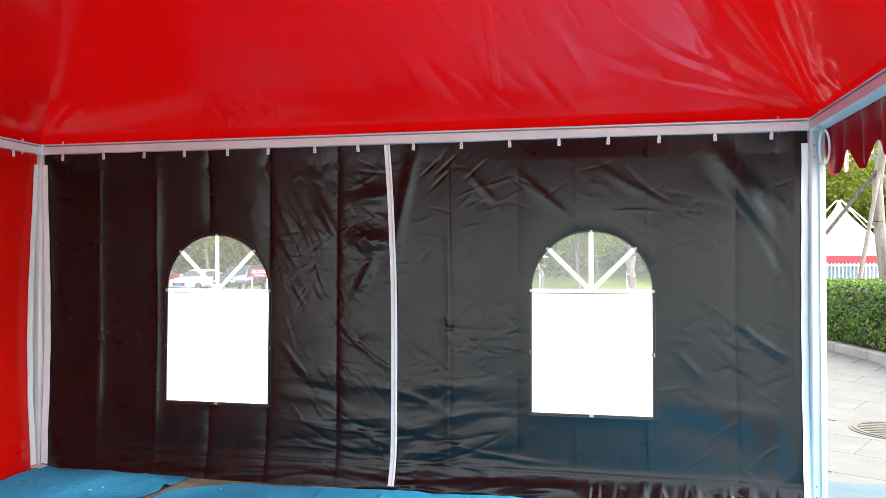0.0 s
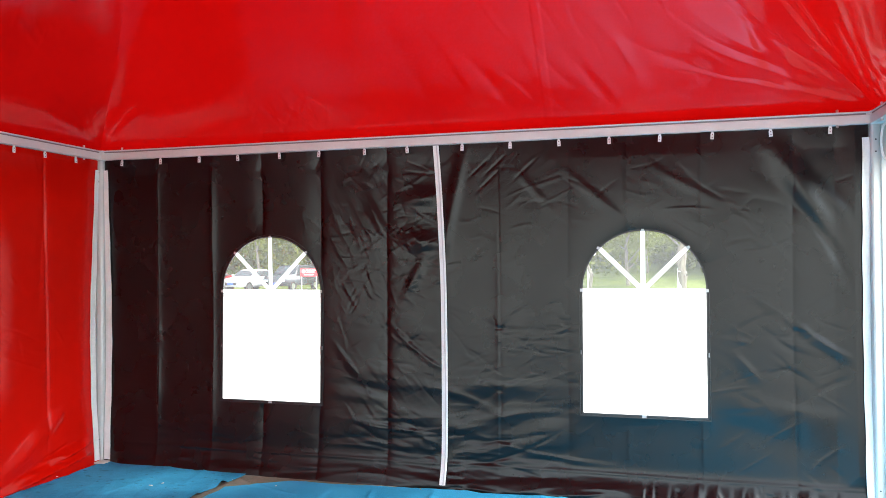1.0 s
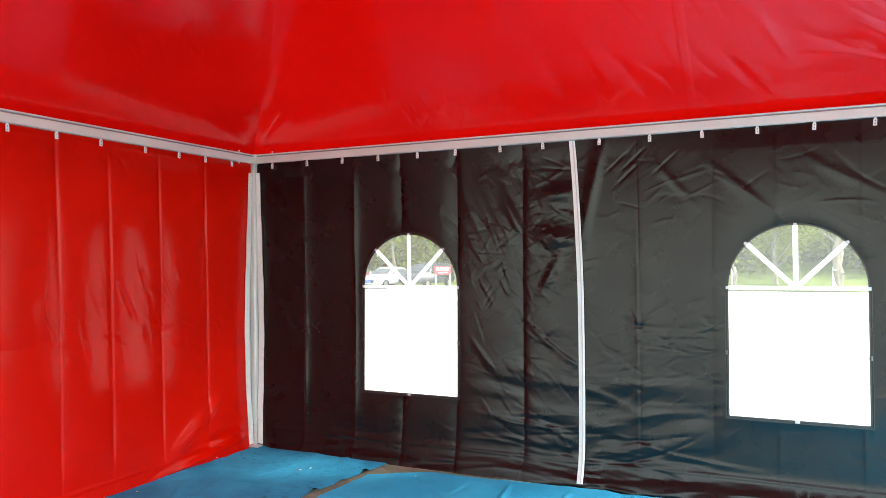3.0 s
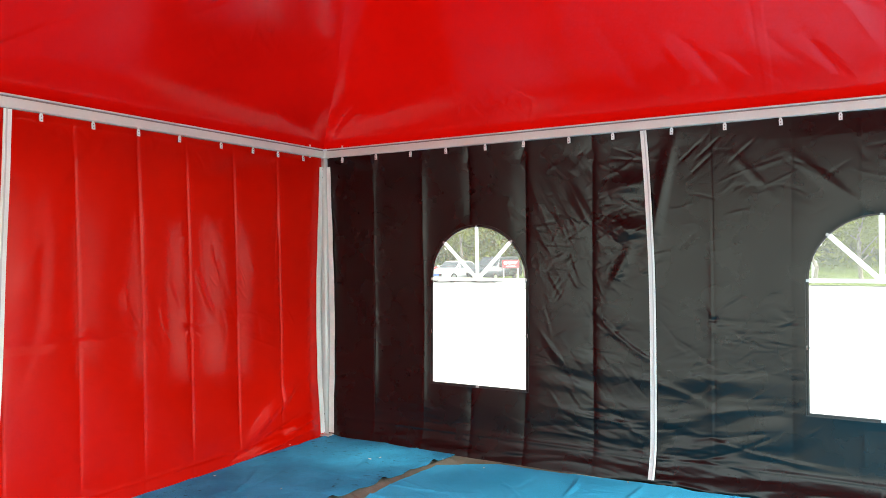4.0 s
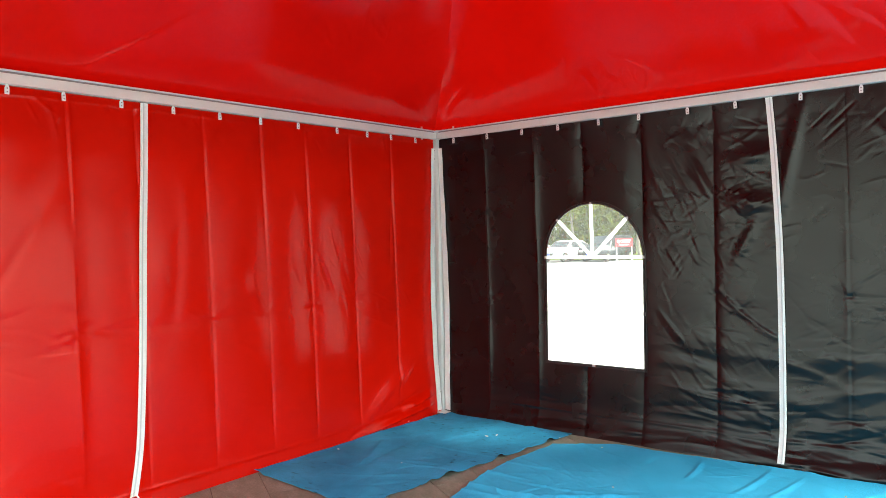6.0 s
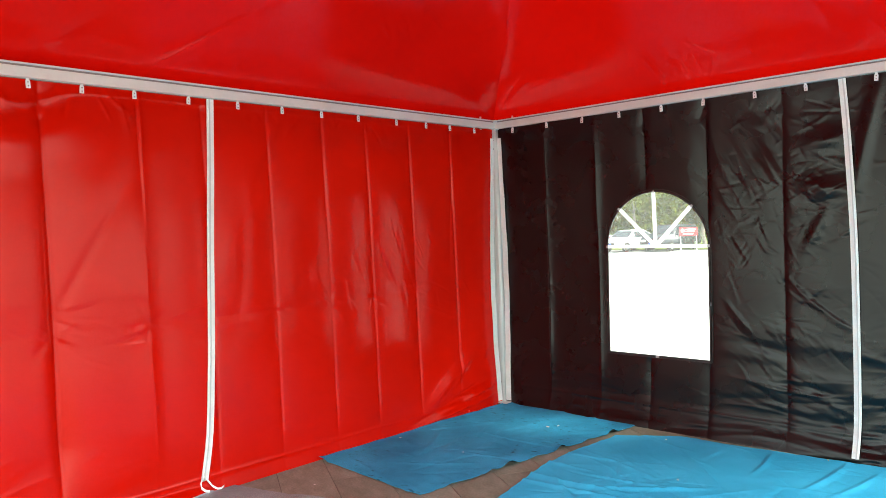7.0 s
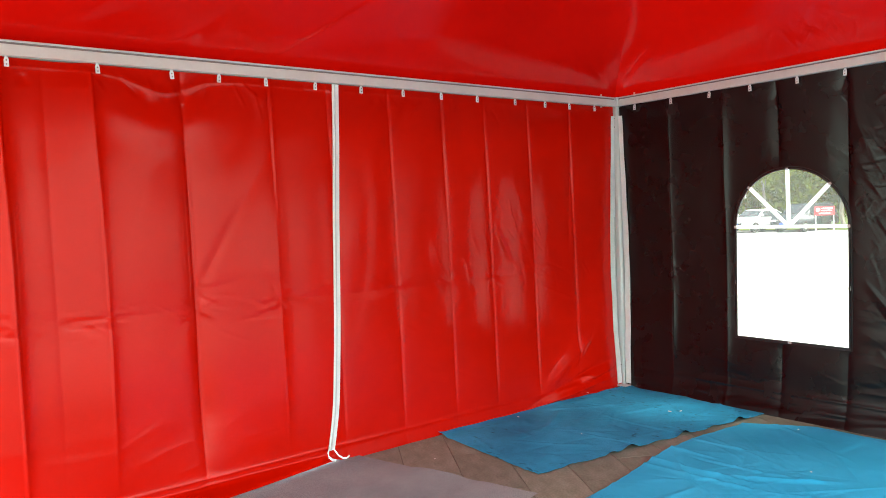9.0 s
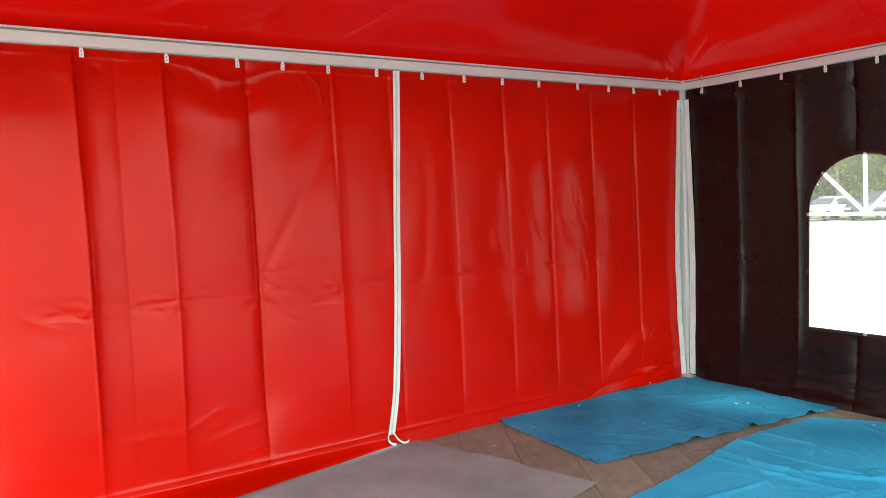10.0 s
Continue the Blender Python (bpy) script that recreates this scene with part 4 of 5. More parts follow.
def carpet(name, label, corners, material, seed, ripple=0.006, step=0.018, ridges=(), wrinkles=(), curl=0.0, cut=None):
    """Felt laid on the slabs: four plan corners, frayed edges, folds and lifted rims."""
    (x0, y0), (x1, y1), (x2, y2), (x3, y3) = corners
    nu = max(8, int(math.dist(corners[0], corners[1]) / step))
    nv = max(8, int(math.dist(corners[1], corners[2]) / step))
    u, v = np.meshgrid(np.linspace(0, 1, nu + 1), np.linspace(0, 1, nv + 1))
    x = (x0 * (1 - u) + x1 * u) * (1 - v) + (x3 * (1 - u) + x2 * u) * v
    y = (y0 * (1 - u) + y1 * u) * (1 - v) + (y3 * (1 - u) + y2 * u) * v
    if cut:
        x, y = cut(x, y, u, v)
    eu, ev = np.minimum(u, 1 - u), np.minimum(v, 1 - v)
    jag = lambda k, a: 0.007 * wob(a * 4, a * 0 + k, seed) + 0.004 * wob(a * 19, a * 0 + k, seed + 1)
    x = x + jag(1, y) * (1 - np.clip(eu * 8, 0, 1))
    y = y + jag(2, x) * (1 - np.clip(ev * 8, 0, 1))
    z = 0.006 + ripple * np.clip(crinkle(x * 1.8 + y * 0.7, y * 1.3 - x * 0.5, seed + 2) - 0.35, 0, 1) * 2.0 + ripple * 0.5 * (crinkle(x * 6 + y, y * 5, seed + 3) - 0.3)
    for cx, cy, ang, ln, k, w in ridges:
        z = z + one_crease(x, y, cx, cy, ang, ln, k, w, 0.06, 1.6)
    z = z + creases(x, y, 60, seed + 5, ((x0 + x2) / 2, (y0 + y2) / 2), (abs(x2 - x0) * 0.3, abs(y2 - y0) * 0.3), (0, 180), 0.14, ripple * 1.5, 0.010)
    for seed_w, n_w, at_w, spread_w, way_w, size_w in wrinkles:
        z = z + creases(x, y, n_w, seed_w, at_w, spread_w, way_w, size_w, 0.005, 0.0045)
    z = np.maximum(z, 0.003) + curl * np.exp(-(1 - u) * nu * step / 0.030) * sum(k * np.exp(-((y - c) / w) ** 2) for c, k, w in ((-0.28, 1.0, 0.040), (-0.52, 0.45, 0.045), (-0.76, 1.0, 0.038), (-0.97, 0.35, 0.050), (-1.20, 1.0, 0.050), (-1.34, 0.5, 0.035), (-1.62, 0.3, 0.060)))
    rim = np.exp(-np.minimum(eu * nu, ev * nv) * step / 0.05)
    z = np.maximum(z, 0.003) + rim * 0.020 * np.clip(wob(x * 3.4, y * 3.4, seed + 4) - 0.25, 0, 1)
    co = np.stack([x, y, z], -1).reshape(-1, 3)
    me = grid_mesh(name, co, nu, nv)
    bm = bmesh.new()
    bm.from_mesh(me)
    for e in [e for e in bm.edges if e.is_boundary]:
        a, b = (v.co.copy() for v in e.verts)
        down = Vector((0, 0, 0.0015))
        bm.faces.new([bm.verts.new(p) for p in (a, b, b - down, a - down)])
    bm.to_mesh(me)
    bm.free()
    ob = tagged(mesh_part(name, me, material, smooth=True), label, "carpet")
    # Dark sheet under the lifted edge stands in for its shadow.
    if curl:
        under = co.reshape(nv + 1, nu + 1, 3)[:, -8:] - np.array((0, 0, 0.0025))
        mesh_part("shaded_underside", grid_mesh("shaded_underside", under.reshape(-1, 3), 7, nv), CURL_SHADE, ob, "dark underside painting the shade under the curled rim", smooth=True)
    return ob


def corner_cut(x, y, u, v):
    """The broad carpet's long edge bows out and its back corner falls short of the wall."""
    x = x - 0.10 * np.exp(-((y + 1.0) / 0.55) ** 2) * (1 - u) ** 8
    return x, y - 0.22 * np.clip(1 - (x - 1.10) / 0.42, 0, 1) * v ** 10


carpet("carpet", "dirty rippled blue felt carpet in the tent corner", [(-0.06, -1.80), (0.925, -1.865), (1.155, 0.012), (0.02, 0.06)], BLUE_OLD, 300, 0.003, 0.011, ridges=[(0.73, -0.78, 0, 0.28, 0.009, 0.0055), (0.32, -1.14, 118, 0.26, 0.009, 0.016), (0.80, -1.15, 12, 0.16, 0.007, 0.006), (0.55, -0.45, 78, 0.30, 0.005, 0.010), (0.25, -0.65, 60, 0.30, 0.005, 0.012), (0.62, -1.45, 35, 0.25, 0.005, 0.009)], wrinkles=[(501, 26, (0.55, -0.8), (0.22, 0.45), (30, 110), 0.20)], curl=0.026)
carpet("carpet", "broad blue felt carpet, wrinkled, along the black wall", [(1.40, -2.9), (4.93, -2.9), (4.93, 0.06), (1.17, -0.13)], BLUE, 310, 0.0035, 0.010, [(1.40, -1.25, 2, 0.30, 0.015, 0.013), (1.78, -1.10, 34, 0.28, 0.014, 0.012), (1.50, -1.33, 6, 0.34, 0.012, 0.010), (1.30, -0.80, 3, 0.18, 0.010, 0.006), (1.26, -1.02, 0, 0.15, 0.010, 0.006), (1.49, -1.36, -36, 0.20, 0.009, 0.006), (1.70, -1.04, 9, 0.26, 0.010, 0.008), (2.12, -0.34, 97, 0.18, 0.009, 0.010), (2.46, -0.38, 84, 0.26, 0.009, 0.012), (2.62, -0.40, 80, 0.22, 0.008, 0.010), (2.9, -0.45, 60, 0.30, 0.007, 0.010), (1.55, -1.75, 80, 0.35, 0.006, 0.009), (3.3, -0.6, 20, 0.5, 0.006, 0.011)], [(511, 34, (1.75, -0.9), (0.28, 0.40), (-60, -15), 0.26), (512, 22, (1.8, -1.3), (0.30, 0.40), (20, 80), 0.18), (513, 30, (2.8, -0.45), (0.7, 0.25), (-40, 60), 0.18)], cut=corner_cut)
# Outdoor run of blue felt, with daylight's bleaching glare in its colour.
carpet("carpet", "blue felt carpet outside the open side, paled as by daylight", [(4.96, -2.9), (6.6, -2.9), (6.6, 0.72), (4.96, 0.66)], BLUE_DAYLIT, 330, 0.002, 0.03)
carpet("carpet", "grey felt carpet laid along the red wall", [(-0.02, -4.86), (1.93, -4.80), (1.11, -2.06), (-0.06, -2.40)], GREY, 320, 0.002)


# ---- litter on the floor ----
def litter():
    rnd = random.Random(12)
    for x, y, size, white in ((0.018, -0.44, 0.018, 1), (0.116, -1.233, 0.03, 1), (0.395, -2.138, 0.014, 1), (1.502, -0.28, 0.024, 1), (0.655, -1.223, 0.012, 1),
                              (1.171, -0.231, 0.014, 1), (1.886, -0.915, 0.022, 1), (2.388, -0.13, 0.026, 0), (0.74, -0.46, 0.05, 1), (2.0, -1.35, 0.012, 1), (2.9, -0.4, 0.02, 0), (0.78, -0.40, 0.035, 1)):
        bm = bmesh.new()
        n = 6
        size *= 0.5
        ring = [(size * rnd.uniform(0.5, 1) * math.cos(6.283 * k / n), 0.4 * size * rnd.uniform(0.5, 1) * math.sin(6.283 * k / n)) for k in range(n)]
        outline(bm, ring, 0.0, 0.003)
        o = part("paper_scrap", bm, WHITE_TAPE if white else STRAW)
        o.matrix_world = pose(x, y, 0.024, rnd.uniform(-8, 8), rnd.uniform(-8, 8), rnd.uniform(0, 180))
        tagged(o, "tiny white paper scrap on the floor" if white else "tiny yellow straw scrap on the floor", "scrap", "floor litter")


litter()

# ---- outside: plants ----
def leaf_mesh(name, centres, size, rnd, flat=0.5):
    """Many small pointed leaves round the given places."""
    n = len(centres)
    a = rnd.randn(n, 3)
    a /= np.linalg.norm(a, axis=1)[:, None]
    b = np.cross(a, rnd.randn(n, 3))
    b /= np.linalg.norm(b, axis=1)[:, None]
    s = (size * rnd.uniform(0.6, 1.4, n))[:, None]
    a, b = a * s, b * s * flat
    co = np.stack([centres - a, centres + b, centres + a, centres - b], 1).reshape(-1, 3)
    me = bpy.data.meshes.new(name)
    me.from_pydata(co.tolist(), [], (np.arange(n)[:, None] * 4 + np.arange(4)).tolist())
    me.update()
    return me


def clumped(rnd, n, clumps, spread):
    """Places gathered in clumps. clumps: centres."""
    c = clumps[rnd.randint(0, len(clumps), n)]
    return c + rnd.randn(n, 3) * spread


def limb(bm, a, b, r0, r1, rnd, steps=4):
    """A crooked tapered limb."""
    a, b = Vector(a), Vector(b)
    last = a
    for k in range(1, steps + 1):
        p = a.lerp(b, k / steps) + Vector(rnd.randn(3)) * (b - a).length * 0.03 * (k < steps)
        tube(bm, last, p, r0 + (r1 - r0) * (k - 1) / steps, r0 + (r1 - r0) * k / steps, 9, False)
        last = p


def tree(x, y, height, radius, crown_r, leaves, seed, label, leaf=LEAF_TREE, leaf_size=0.12, lime=False, low=0.35, fork=1):
    rnd = np.random.RandomState(seed)
    z0 = float(ground_height(np.array(x), np.array(y)))
    t = thing("tree", label, "tree", pose(x, y, z0))
    bm = bmesh.new()
    tips = []
    for f in range(fork):
        lean = rnd.randn(2) * 0.25 * (1 if fork > 1 else 0.4)
        top = (lean[0], lean[1], height * 0.62)
        limb(bm, (0.12 * f, 0, -0.05), top, radius, radius * 0.5, rnd, 5)
        for k in range(7):
            a, h = rnd.uniform(0, 6.28), height * rnd.uniform(low, 0.62)
            st = (top[0] * h / top[2], top[1] * h / top[2], h)
            en = (st[0] + crown_r * 0.75 * math.cos(a), st[1] + crown_r * 0.75 * math.sin(a), h + height * rnd.uniform(0.1, 0.33))
            limb(bm, st, en, radius * 0.32, radius * 0.06, rnd, 4)
            tips.append(en)
            tips.append(tuple((np.array(st) + np.array(en)) / 2 + rnd.randn(3) * 0.3))
    part("trunk", bm, BARK, t, smooth=True)
    if lime:
        part("lime_wash", tube(bmesh.new(), (0, 0, 0), (0, 0, 1.35), radius * 1.12, radius * 1.02, 12), WHITE_TAPE, t, "white lime-washed foot of the trunk")
    up = rnd.randn(26, 3)
    up = up / np.linalg.norm(up, axis=1)[:, None] * np.array([crown_r, crown_r, height * 0.30]) * rnd.uniform(0.5, 1, (26, 1)) + np.array([0, 0, height * 0.68])
    cl = np.r_[np.array(tips), up]
    mesh_part("crown", leaf_mesh("crown", clumped(rnd, leaves, cl, crown_r * 0.17), leaf_size, rnd), leaf, t)
    return t


def woods():
    """The far woods as one mass of leaves with stems."""
    rnd = np.random.RandomState(3)
    bm = bmesh.new()
    cl = []
    for k in range(330):
        if k < 150:
            x, y = rnd.uniform(-62, 34), rnd.uniform(56, 82)
            h = rnd.uniform(7, 13)
        else:
            # Ring all round: mostly unseen trees added for horizon light and reflections.
            a, r = rnd.uniform(0, 2 * np.pi), rnd.uniform(62, 85)
            x, y, h = 2.5 + r * math.sin(a), -2.5 + r * math.cos(a), rnd.uniform(5.5, 10)
        z = float(ground_height(np.array(x), np.array(y)))
        w = rnd.uniform(0.09, 0.2)
        sway = rnd.randn() * 0.5
        if k % 4 == 0:
            tube(bm, (x, y, z - 0.1), (x + sway, y, z + h * 0.8), w, w * 0.4, 6, False)
        for _ in range(14):
            f = rnd.uniform(0.04, 1.0)
            cl.append((x + rnd.randn() * 1.6, y + rnd.randn() * 1.6, z + h * f))
    t = thing("woods", "yellow-green spring woods behind the car park, plus added unseen ring", "woods", pose(0, 0, 0), kind="stuff")
    stems = part("stems", bm, BARK, t)
    tagged(stems, kind="stuff")
    cl = np.array(cl)
    near = cl[(cl[:, 1] > 45)]
    tagged(mesh_part("leaves", leaf_mesh("leaves", clumped(rnd, 300000, near, 0.95), 0.23, rnd), LEAF_WOOD, t), kind="stuff")
    far = cl[(cl[:, 1] <= 45)]
    side = far[(far[:, 1] > 10) & (far[:, 0] > 10)]
    tagged(mesh_part("leaves", leaf_mesh("leaves", clumped(rnd, 90000, side, 0.9), 0.19, rnd), LEAF_TREE, t), kind="stuff")
    # Unseen part of the ring, added only for reflections and a horizon.
    far = far[(far[:, 1] <= 10) | (far[:, 0] <= 10)]
    tagged(mesh_part("leaves", leaf_mesh("leaves", clumped(rnd, 45000, far, 1.1), 0.30, rnd), LEAF_TREE, t), kind="stuff")


woods()
tree(0.3, 44.0, 7.5, 0.13, 2.3, 2600, 21, "young tree with a lime-washed trunk on the grass bank", LEAF_WOOD, 0.13, True)
tree(5.9, 44.5, 8.5, 0.24, 3.0, 3400, 22, "forked pale-barked tree on the grass bank", LEAF_WOOD, 0.13, True, 0.3, 2)
tree(2.6, 49.0, 8.0, 0.14, 2.8, 4200, 23, "fresh green tree behind the car park", LEAF_WOOD, 0.13, False, 0.15)
tree(-13.0, 46.0, 8.0, 0.13, 2.4, 2600, 24, "slim tree behind the parked cars", LEAF_WOOD, 0.13, False, 0.3)
tree(-19.5, 47.5, 9.0, 0.15, 2.8, 3000, 25, "slim tree behind the parked cars", LEAF_WOOD, 0.13, False, 0.3)
tree(-24.5, 46.5, 8.0, 0.13, 2.4, 2400, 26, "slim tree behind the parked cars", LEAF_WOOD, 0.13, False, 0.3)


KERB_DIR = Vector((-0.158, 0.987, 0))
KERB_FROM = Vector((8.35, 2.4, 0))


def hedge():
    """Clipped hedge in a raised bed along the paving."""
    rnd = np.random.RandomState(9)
    ang = math.degrees(math.atan2(KERB_DIR.y, KERB_DIR.x))
    t = thing("hedge", "clipped bright green hedge behind a stone kerb", "hedge", pose(*KERB_FROM, 0, 0, ang))
    t.location.z = -0.05
    length, depth, top = 13.0, 1.3, 1.10
    # Near-black box paints the shade between the leaves; no twigs are modelled.
    part("dark_core", box(bmesh.new(), (0.1, -depth + 0.14, 0.12), (length - 0.1, -0.34, top - 0.14), 0.05), HOLE, t, "dark box standing in for the hedge's inner shade")
    n = 26000
    face = rnd.rand(n)
    x = rnd.uniform(0, length, n)
    y = np.where(face < 0.62, -0.22 - np.abs(rnd.randn(n)) * 0.06, rnd.uniform(-depth, -0.2, n))
    z = np.where(face < 0.62, rnd.uniform(0.14, top, n), top - np.abs(rnd.randn(n)) * 0.05)
    y = y + 0.07 * wob(x * 1.6, z * 2.2, 3) * (face < 0.62)
    z = z + 0.05 * wob(x * 1.5, y * 2, 4)
    mesh_part("leaves", leaf_mesh("leaves", np.stack([x, y, z], 1), 0.034, rnd, 0.55), LEAF_HEDGE, t)["kind"] = "stuff"
    k = thing("kerb", "weathered brown stone kerb round the hedge bed", "kerb", pose(KERB_FROM.x, KERB_FROM.y, -0.05, 0, 0, ang), kind="structure")
    bm = bmesh.new()
    box(bm, (0.004, -0.14, -0.1), (0.996, 0.0, 0.15), 0.012)
    me = bpy.data.meshes.new("kerb_stone")
    bm.to_mesh(me)
    bm.free()
    for i in range(13):
        o = mesh_part("kerb_stone", me, KERB, k)
        o.location = (i, 0, 0)
    s = mesh_part("soil", grid_mesh("soil", np.array([(0, -4.0, 0.10), (length, -4.0, 0.10), (0, -0.13, 0.12), (length, -0.13, 0.12)]), 1, 1), BARK, k, "bare soil bed")


hedge()


def staked_tree():
    tree(9.95, 13.6, 8.5, 0.15, 2.8, 700, 31, "street tree propped by timber stakes in the hedge bed", LEAF_TREE, 0.05, False, 0.42)
    for a, b, r, lab in (((7.15, 13.05, 0.05), (9.85, 13.5, 3.45), 0.045, "dark timber stake propping the street tree"),
                         ((9.0, 12.7, 0.05), (9.8, 13.4, 3.3), 0.05, "pale timber stake propping the street tree"),
                         ((11.4, 15.0, 0.05), (10.0, 13.75, 3.3), 0.05, "timber stake behind the street tree")):
        o = part("tree_stake", tube(bmesh.new(), a, b, r, r * 0.85, 10), POLE if "dark" in lab else BARK, None)
        tagged(o, lab, "stake", "tree stakes")


staked_tree()


# ---- outside: far tent and fence ----
def far_tent():
    x0, y0 = 16.6, 39.3
    z0 = float(ground_height(np.array(x0), np.array(y0)))
    t = thing("white_tent", "white pagoda tent with a red eave band", "tent", pose(x0, y0, z0, 0, 0, -14))
    n = 12
    rows = []
    for k in range(n + 1):
        s = k / n
        half = 2.7 * (1 - s) ** 1.45 + 0.04
        rows.append([(sx * half, sy * half, 2.35 + 3.0 * s) for sx, sy in ((-1, -1), (1, -1), (1, 1), (-1, 1), (-1, -1))])
    co = np.array(rows).reshape(-1, 3)
    mesh_part("roof", grid_mesh("roof", co, 4, n), TENT_WHITE, t)
    for k in range(4):
        v = part("eave_band", boxes(((-2.72, -2.735, 2.0), (2.72, -2.715, 2.36))), SIGN_RED, t, "red eave band")
        v.matrix_local = pose(0, 0, 0, 0, 0, 90 * k)
        p = part("post", boxes(((-2.66, -2.66, 0), (-2.57, -2.57, 2.35)), bevel=0.01), ALU, t)
        p.matrix_local = pose(0, 0, 0, 0, 0, 90 * k)
        r = part("ridge_cable", tube(bmesh.new(), (-2.66, -2.66, 2.5), (-0.1, -0.1, 5.35), 0.035, n=6), SIGN_WHITE, t)
        r.matrix_local = pose(0, 0, 0, 0, 0, 90 * k)
    part("back_wall", boxes(((-2.55, 2.5, 0.05), (2.55, 2.54, 1.95))), BLUE_GREY, t, "blue-grey back wall")
    part("counter", boxes(((1.9, -2.5, 0.05), (2.5, -1.9, 1.9)), bevel=0.02), BLUE_GREY, t, "blue-grey cabinet")


far_tent()


def fence():
    """Low railing in front of the far tent."""
    x0, y0 = 13.0, 34.5
    z0 = float(ground_height(np.array(x0 + 3.5), np.array(y0)))
    t = thing("railing", "white metal railing before the far tent", "railing", pose(x0, y0, z0, 0, 0, -14))
    me = None
    for k in range(46):
        b = part("bar", boxes(((-0.018, -0.018, 0.05), (0.018, 0.018, 2.0))), FENCE, t) if me is None else mesh_part("bar", me, FENCE, t)
        me = b.data
        b.location = (k * 0.16, 0, 0)
    for z in (0.2, 1.85):
        part("rail", boxes(((-0.1, -0.03, z), (7.4, 0.03, z + 0.06))), FENCE, t)


fence()


# ---- outside: cars and sign ----
def car(name, label, x, y, turn, paint, long=4.6, wide=1.8, high=1.48, boxy=False):
    z0 = float(ground_height(np.array(x), np.array(y))) + 0.03
    t = thing(name, label, "car", pose(x, y, z0, 0, 0, turn), "parked cars")
    L, W, H = long, wide, high
    if boxy:
        prof = [(0.02, 0.35), (0.0, 0.62), (0.04, 0.98), (0.27, 1.06), (0.40, 0.97 * H), (0.46, H), (0.90, H), (0.97, 1.05), (1.0, 0.7), (0.98, 0.35)]
        glass = [(0.29, 1.07), (0.405, 0.95 * H), (0.90, 0.95 * H), (0.95, 1.07)]
    else:
        prof = [(0.02, 0.30), (0.0, 0.55), (0.04, 0.80), (0.26, 0.93), (0.40, 0.95 * H), (0.50, H), (0.68, 0.98 * H), (0.86, 0.98), (0.97, 0.95), (1.0, 0.6), (0.98, 0.30)]
        glass = [(0.29, 0.95), (0.41, 0.92 * H), (0.67, 0.94 * H), (0.83, 0.99)]

    def slab(pts, half, tuck):
        bm = bmesh.new()
        rows = []
        for s in (-1, 1):
            rows.append([bm.verts.new(((p - 0.5) * L, s * (half - tuck * max(0.0, (z - 0.95) / (H - 0.9))), z)) for p, z in pts])
        bm.faces.new(rows[0])
        bm.faces.new(rows[1][::-1])
        for i in range(len(pts)):
            j = (i + 1) % len(pts)
            bm.faces.new((rows[0][i], rows[1][i], rows[1][j], rows[0][j]))
        bmesh.ops.recalc_face_normals(bm, faces=bm.faces)
        return bm
    bm = slab(prof, W / 2, 0.20)
    bmesh.ops.bevel(bm, geom=list(bm.edges), offset=0.05, segments=2, affect="EDGES")
    part("body", bm, paint, t, smooth=True)
    part("side_glass", slab(glass, W / 2 + 0.012, 0.205), CAR_GLASS, t)
    a, b = prof[3], prof[4]
    bm = bmesh.new()
    hw = W / 2 - 0.16
    pts = [((a[0] - 0.5 + 0.01) * L - 0.01, -hw - 0.04, a[1] + 0.05), ((a[0] - 0.5 + 0.01) * L - 0.01, hw + 0.04, a[1] + 0.05), ((b[0] - 0.5) * L - 0.03, hw - 0.06, b[1] - 0.01), ((b[0] - 0.5) * L - 0.03, -hw + 0.06, b[1] - 0.01)]
    fr = [bm.verts.new(p) for p in pts]
    bk = [bm.verts.new((p[0] + 0.05, p[1], p[2] - 0.02)) for p in pts]
    bm.faces.new(fr)
    bm.faces.new(bk[::-1])
    for i in range(4):
        bm.faces.new((fr[i], bk[i], bk[(i + 1) % 4], fr[(i + 1) % 4]))
    bmesh.ops.recalc_face_normals(bm, faces=bm.faces)
    part("windscreen", bm, CAR_GLASS, t)
    part("grille", boxes(((-L / 2 - 0.015, -0.45, 0.42), (-L / 2 + 0.05, 0.45, 0.60)), bevel=0.01), HOLE, t, "dark grille")
    part("number_plate", boxes(((-L / 2 - 0.03, -0.22, 0.44), (-L / 2 - 0.01, 0.22, 0.57))), PLATE, t, "plain blue number plate")
    for s in (-1, 1):
        part("headlight", boxes(((-L / 2 - 0.01, s * (W / 2 - 0.28) - 0.16, 0.62), (-L / 2 + 0.12, s * (W / 2 - 0.28) + 0.16, 0.76)), bevel=0.03), STEEL, t)
        part("mirror", boxes(((-0.20 * L, s * (W / 2 + 0.09) - 0.08, 0.98), (-0.20 * L + 0.1, s * (W / 2 + 0.09) + 0.08, 1.12)), bevel=0.03), paint, t)
        for q in (-0.31, 0.31):
            w = part("wheel", tube(bmesh.new(), (q * L, s * (W / 2 - 0.18), 0.32), (q * L, s * (W / 2 + 0.01), 0.32), 0.32, n=20), RUBBER, t)
            part("rim", tube(bmesh.new(), (q * L, s * (W / 2 - 0.1), 0.32), (q * L, s * (W / 2 + 0.018), 0.32), 0.2, n=14), STEEL, w)


car("parked_car", "white saloon car parked in the car park", -21.4, 40.1, 80, CAR_WHITE, 4.2, 1.7, 1.42)
car("parked_car", "dark estate car parked beside the white one", -18.9, 41.0, 84, CAR_DARK, 4.4, 1.8, 1.68, True)
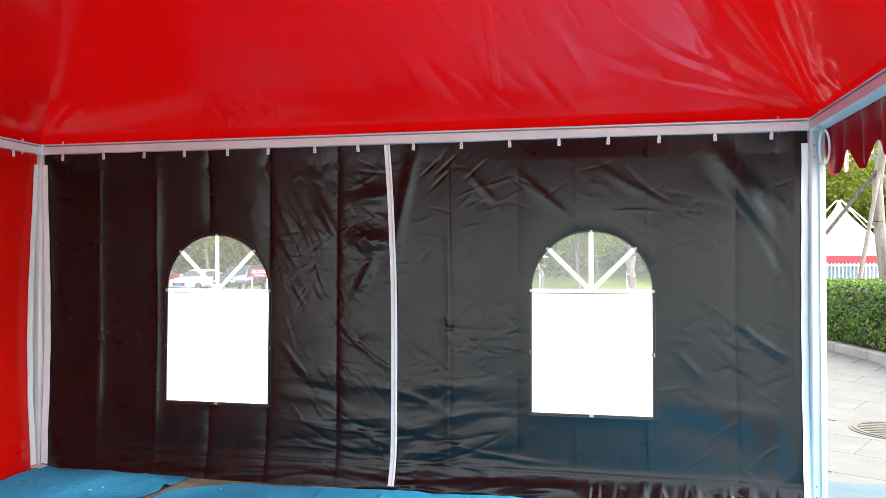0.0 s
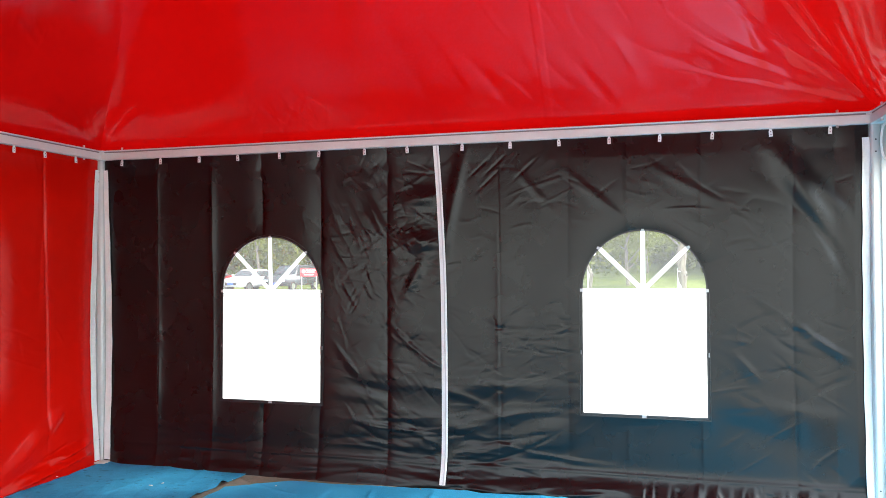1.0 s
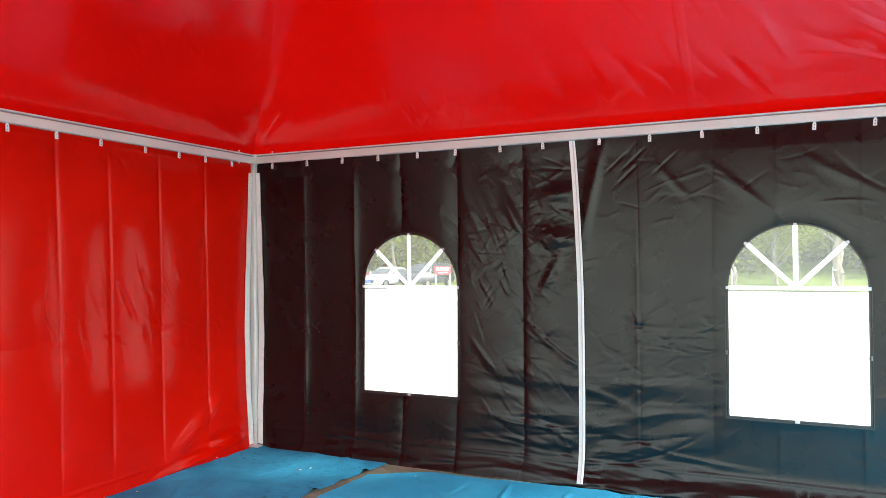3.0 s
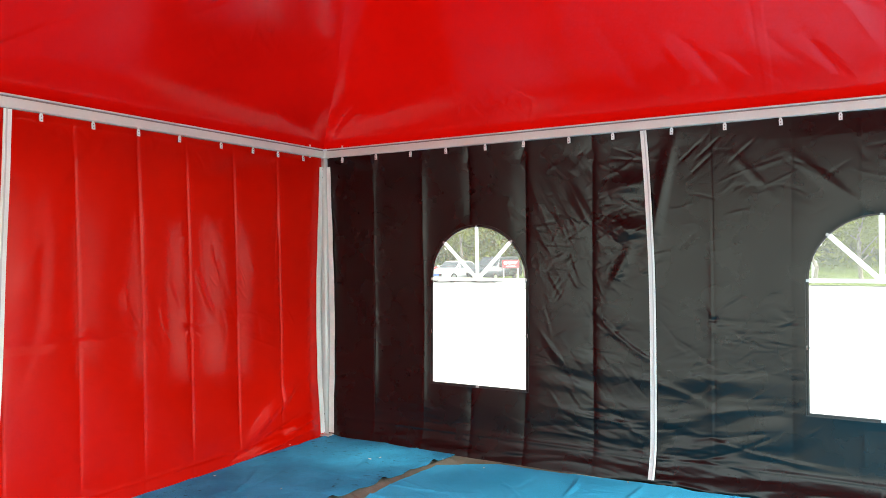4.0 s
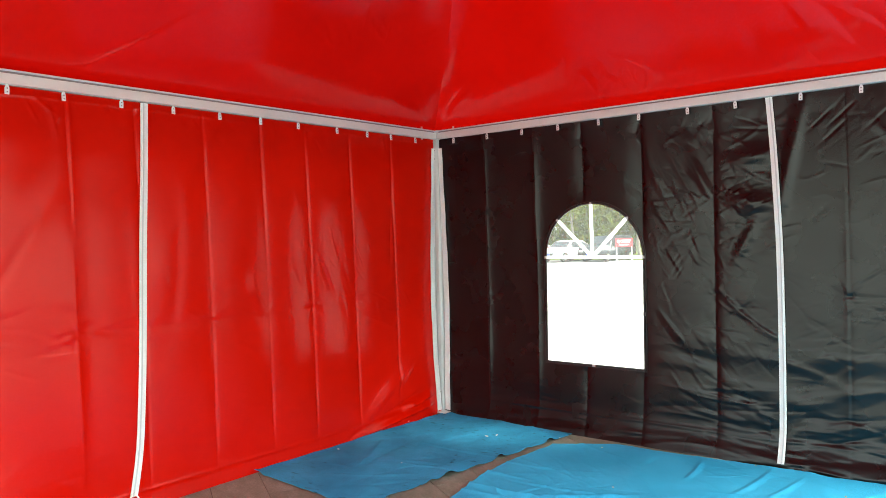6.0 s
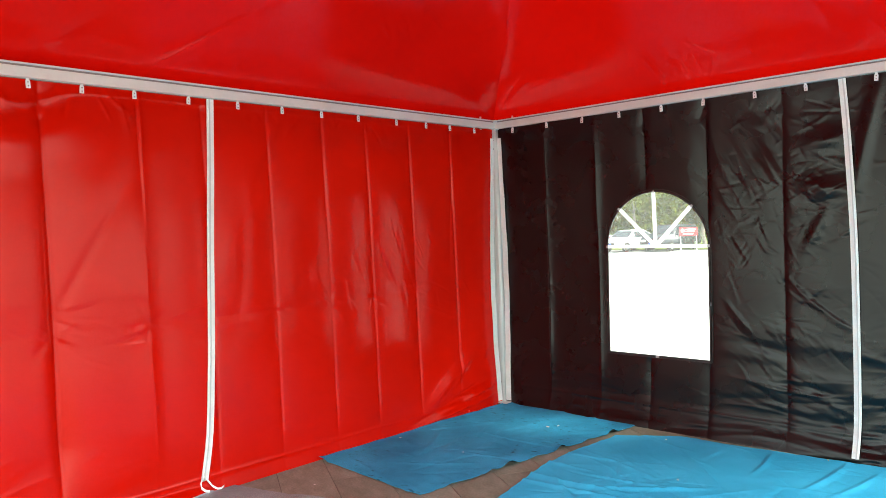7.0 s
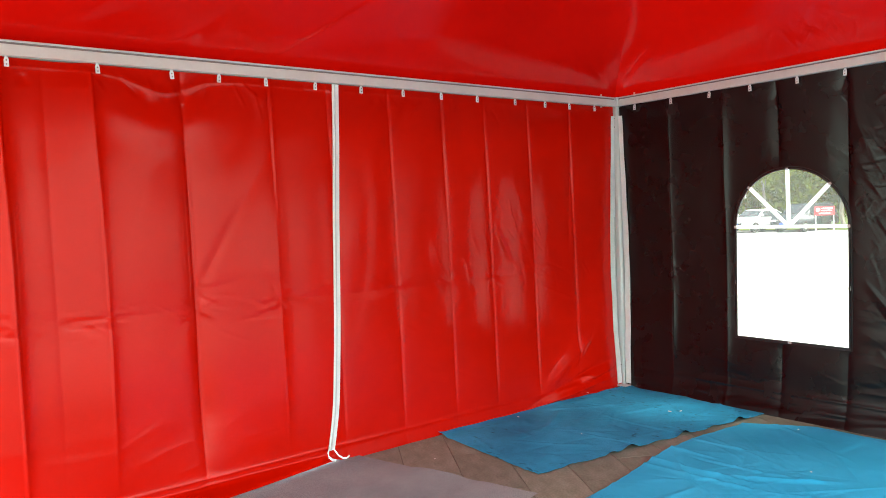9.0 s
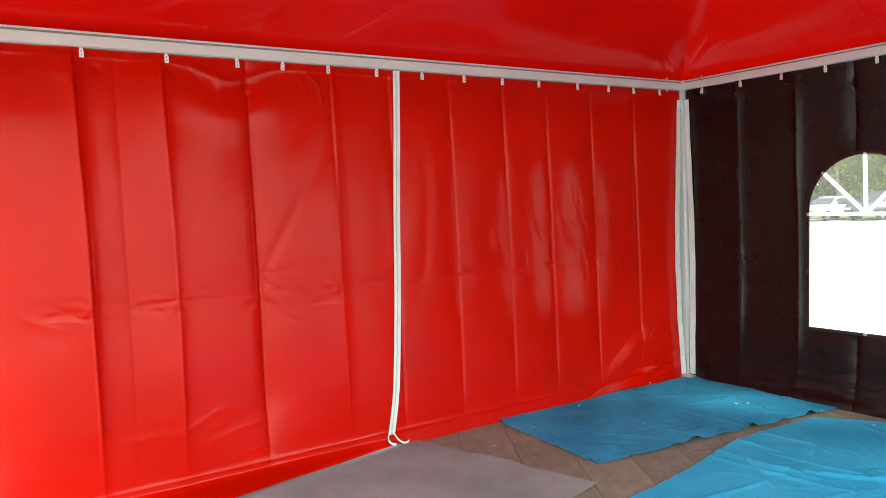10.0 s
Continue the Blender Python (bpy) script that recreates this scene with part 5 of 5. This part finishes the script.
car("parked_car", "dark red car parked in the car park", -24.5, 39.5, 80, CAR_RED, 4.2, 1.7, 1.45)


def sign():
    """Red board on two posts with a round mark and unreadable lines as bars."""
    x, y = -15.04, 35.3
    z0 = float(ground_height(np.array(x), np.array(y)))
    t = thing("sign_board", "red notice board with white lines on white posts", "sign", pose(x, y, z0, 0, 0, 24))
    part("board", boxes(((-0.48, -0.03, 1.08), (0.48, 0.03, 1.55)), bevel=0.01), SIGN_RED, t)
    for s in (-0.42, 0.42):
        part("post", boxes(((s - 0.025, 0.031, 0), (s + 0.025, 0.09, 1.5))), SIGN_WHITE, t)
    part("mark", tube(bmesh.new(), (-0.30, -0.028, 1.38), (-0.30, -0.04, 1.38), 0.10, n=18), SIGN_WHITE, t)
    for lo, hi, z in ((-0.14, 0.38, 1.42), (-0.14, 0.32, 1.31), (-0.26, 0.26, 1.16)):
        part("text_bar", boxes(((lo, -0.04, z), (hi, -0.028, z + 0.05))), SIGN_WHITE, t)


sign()


def manhole():
    t = thing("manhole_cover", "round rusty manhole cover in the paving", "manhole cover", pose(6.24, 2.42, -0.020))
    part("ring", tube(bmesh.new(), (0, 0, -0.02), (0, 0, 0.008), 0.40, n=40), IRON, t)
    bm = tube(bmesh.new(), (0, 0, -0.02), (0, 0, 0.014), 0.37, n=40)
    part("lid", bm, IRON, t)
    for k in range(-4, 5):
        w = math.sqrt(0.33 ** 2 - (k * 0.07) ** 2)
        part("rib", boxes(((-w, k * 0.07 - 0.012, 0.013), (w, k * 0.07 + 0.012, 0.019))), IRON, t)


manhole()

# ---- floor slabs ----
pavement()


def apron():
    """Pale slabs between the open side and the kerb."""
    base = tagged(part("pavement", boxes(((5.0, -1.5, -0.029), (7.6, 10.0, -0.026))), SLAB_PALE), "pale paving slabs outside the open side", "paving", kind="structure")
    rnd = random.Random(8)
    L, W, G = 0.80, 0.60, 0.0018
    bm = bmesh.new()
    box(bm, (-L / 2 + G, -W / 2 + G, -0.012), (L / 2 - G, W / 2 - G, 0.0))
    bmesh.ops.bevel(bm, geom=[e for e in bm.edges if all(v.co.z > -0.001 for v in e.verts)], offset=0.003, segments=1, affect="EDGES")
    slab = bpy.data.meshes.new("slab")
    bm.to_mesh(slab)
    bm.free()
    c, n = math.cos(radians(PAVE_TURN)), math.sin(radians(PAVE_TURN))
    for j in range(-30, 30):
        for i in range(-20, 20):
            a, b = (i + 0.5 * (j % 2)) * L + 0.1, j * W + 0.2
            x, y = a * c - b * n, a * n + b * c
            if 5.35 < x < 8.0 - 0.16 * (y - 2.4) and -1.2 < y < 10.5:
                o = mesh_part("slab", slab, SLAB_PALE, base)
                o.matrix_local = pose(x, y, -0.019 + rnd.uniform(-0.0004, 0.0004), 0, 0, PAVE_TURN)


apron()
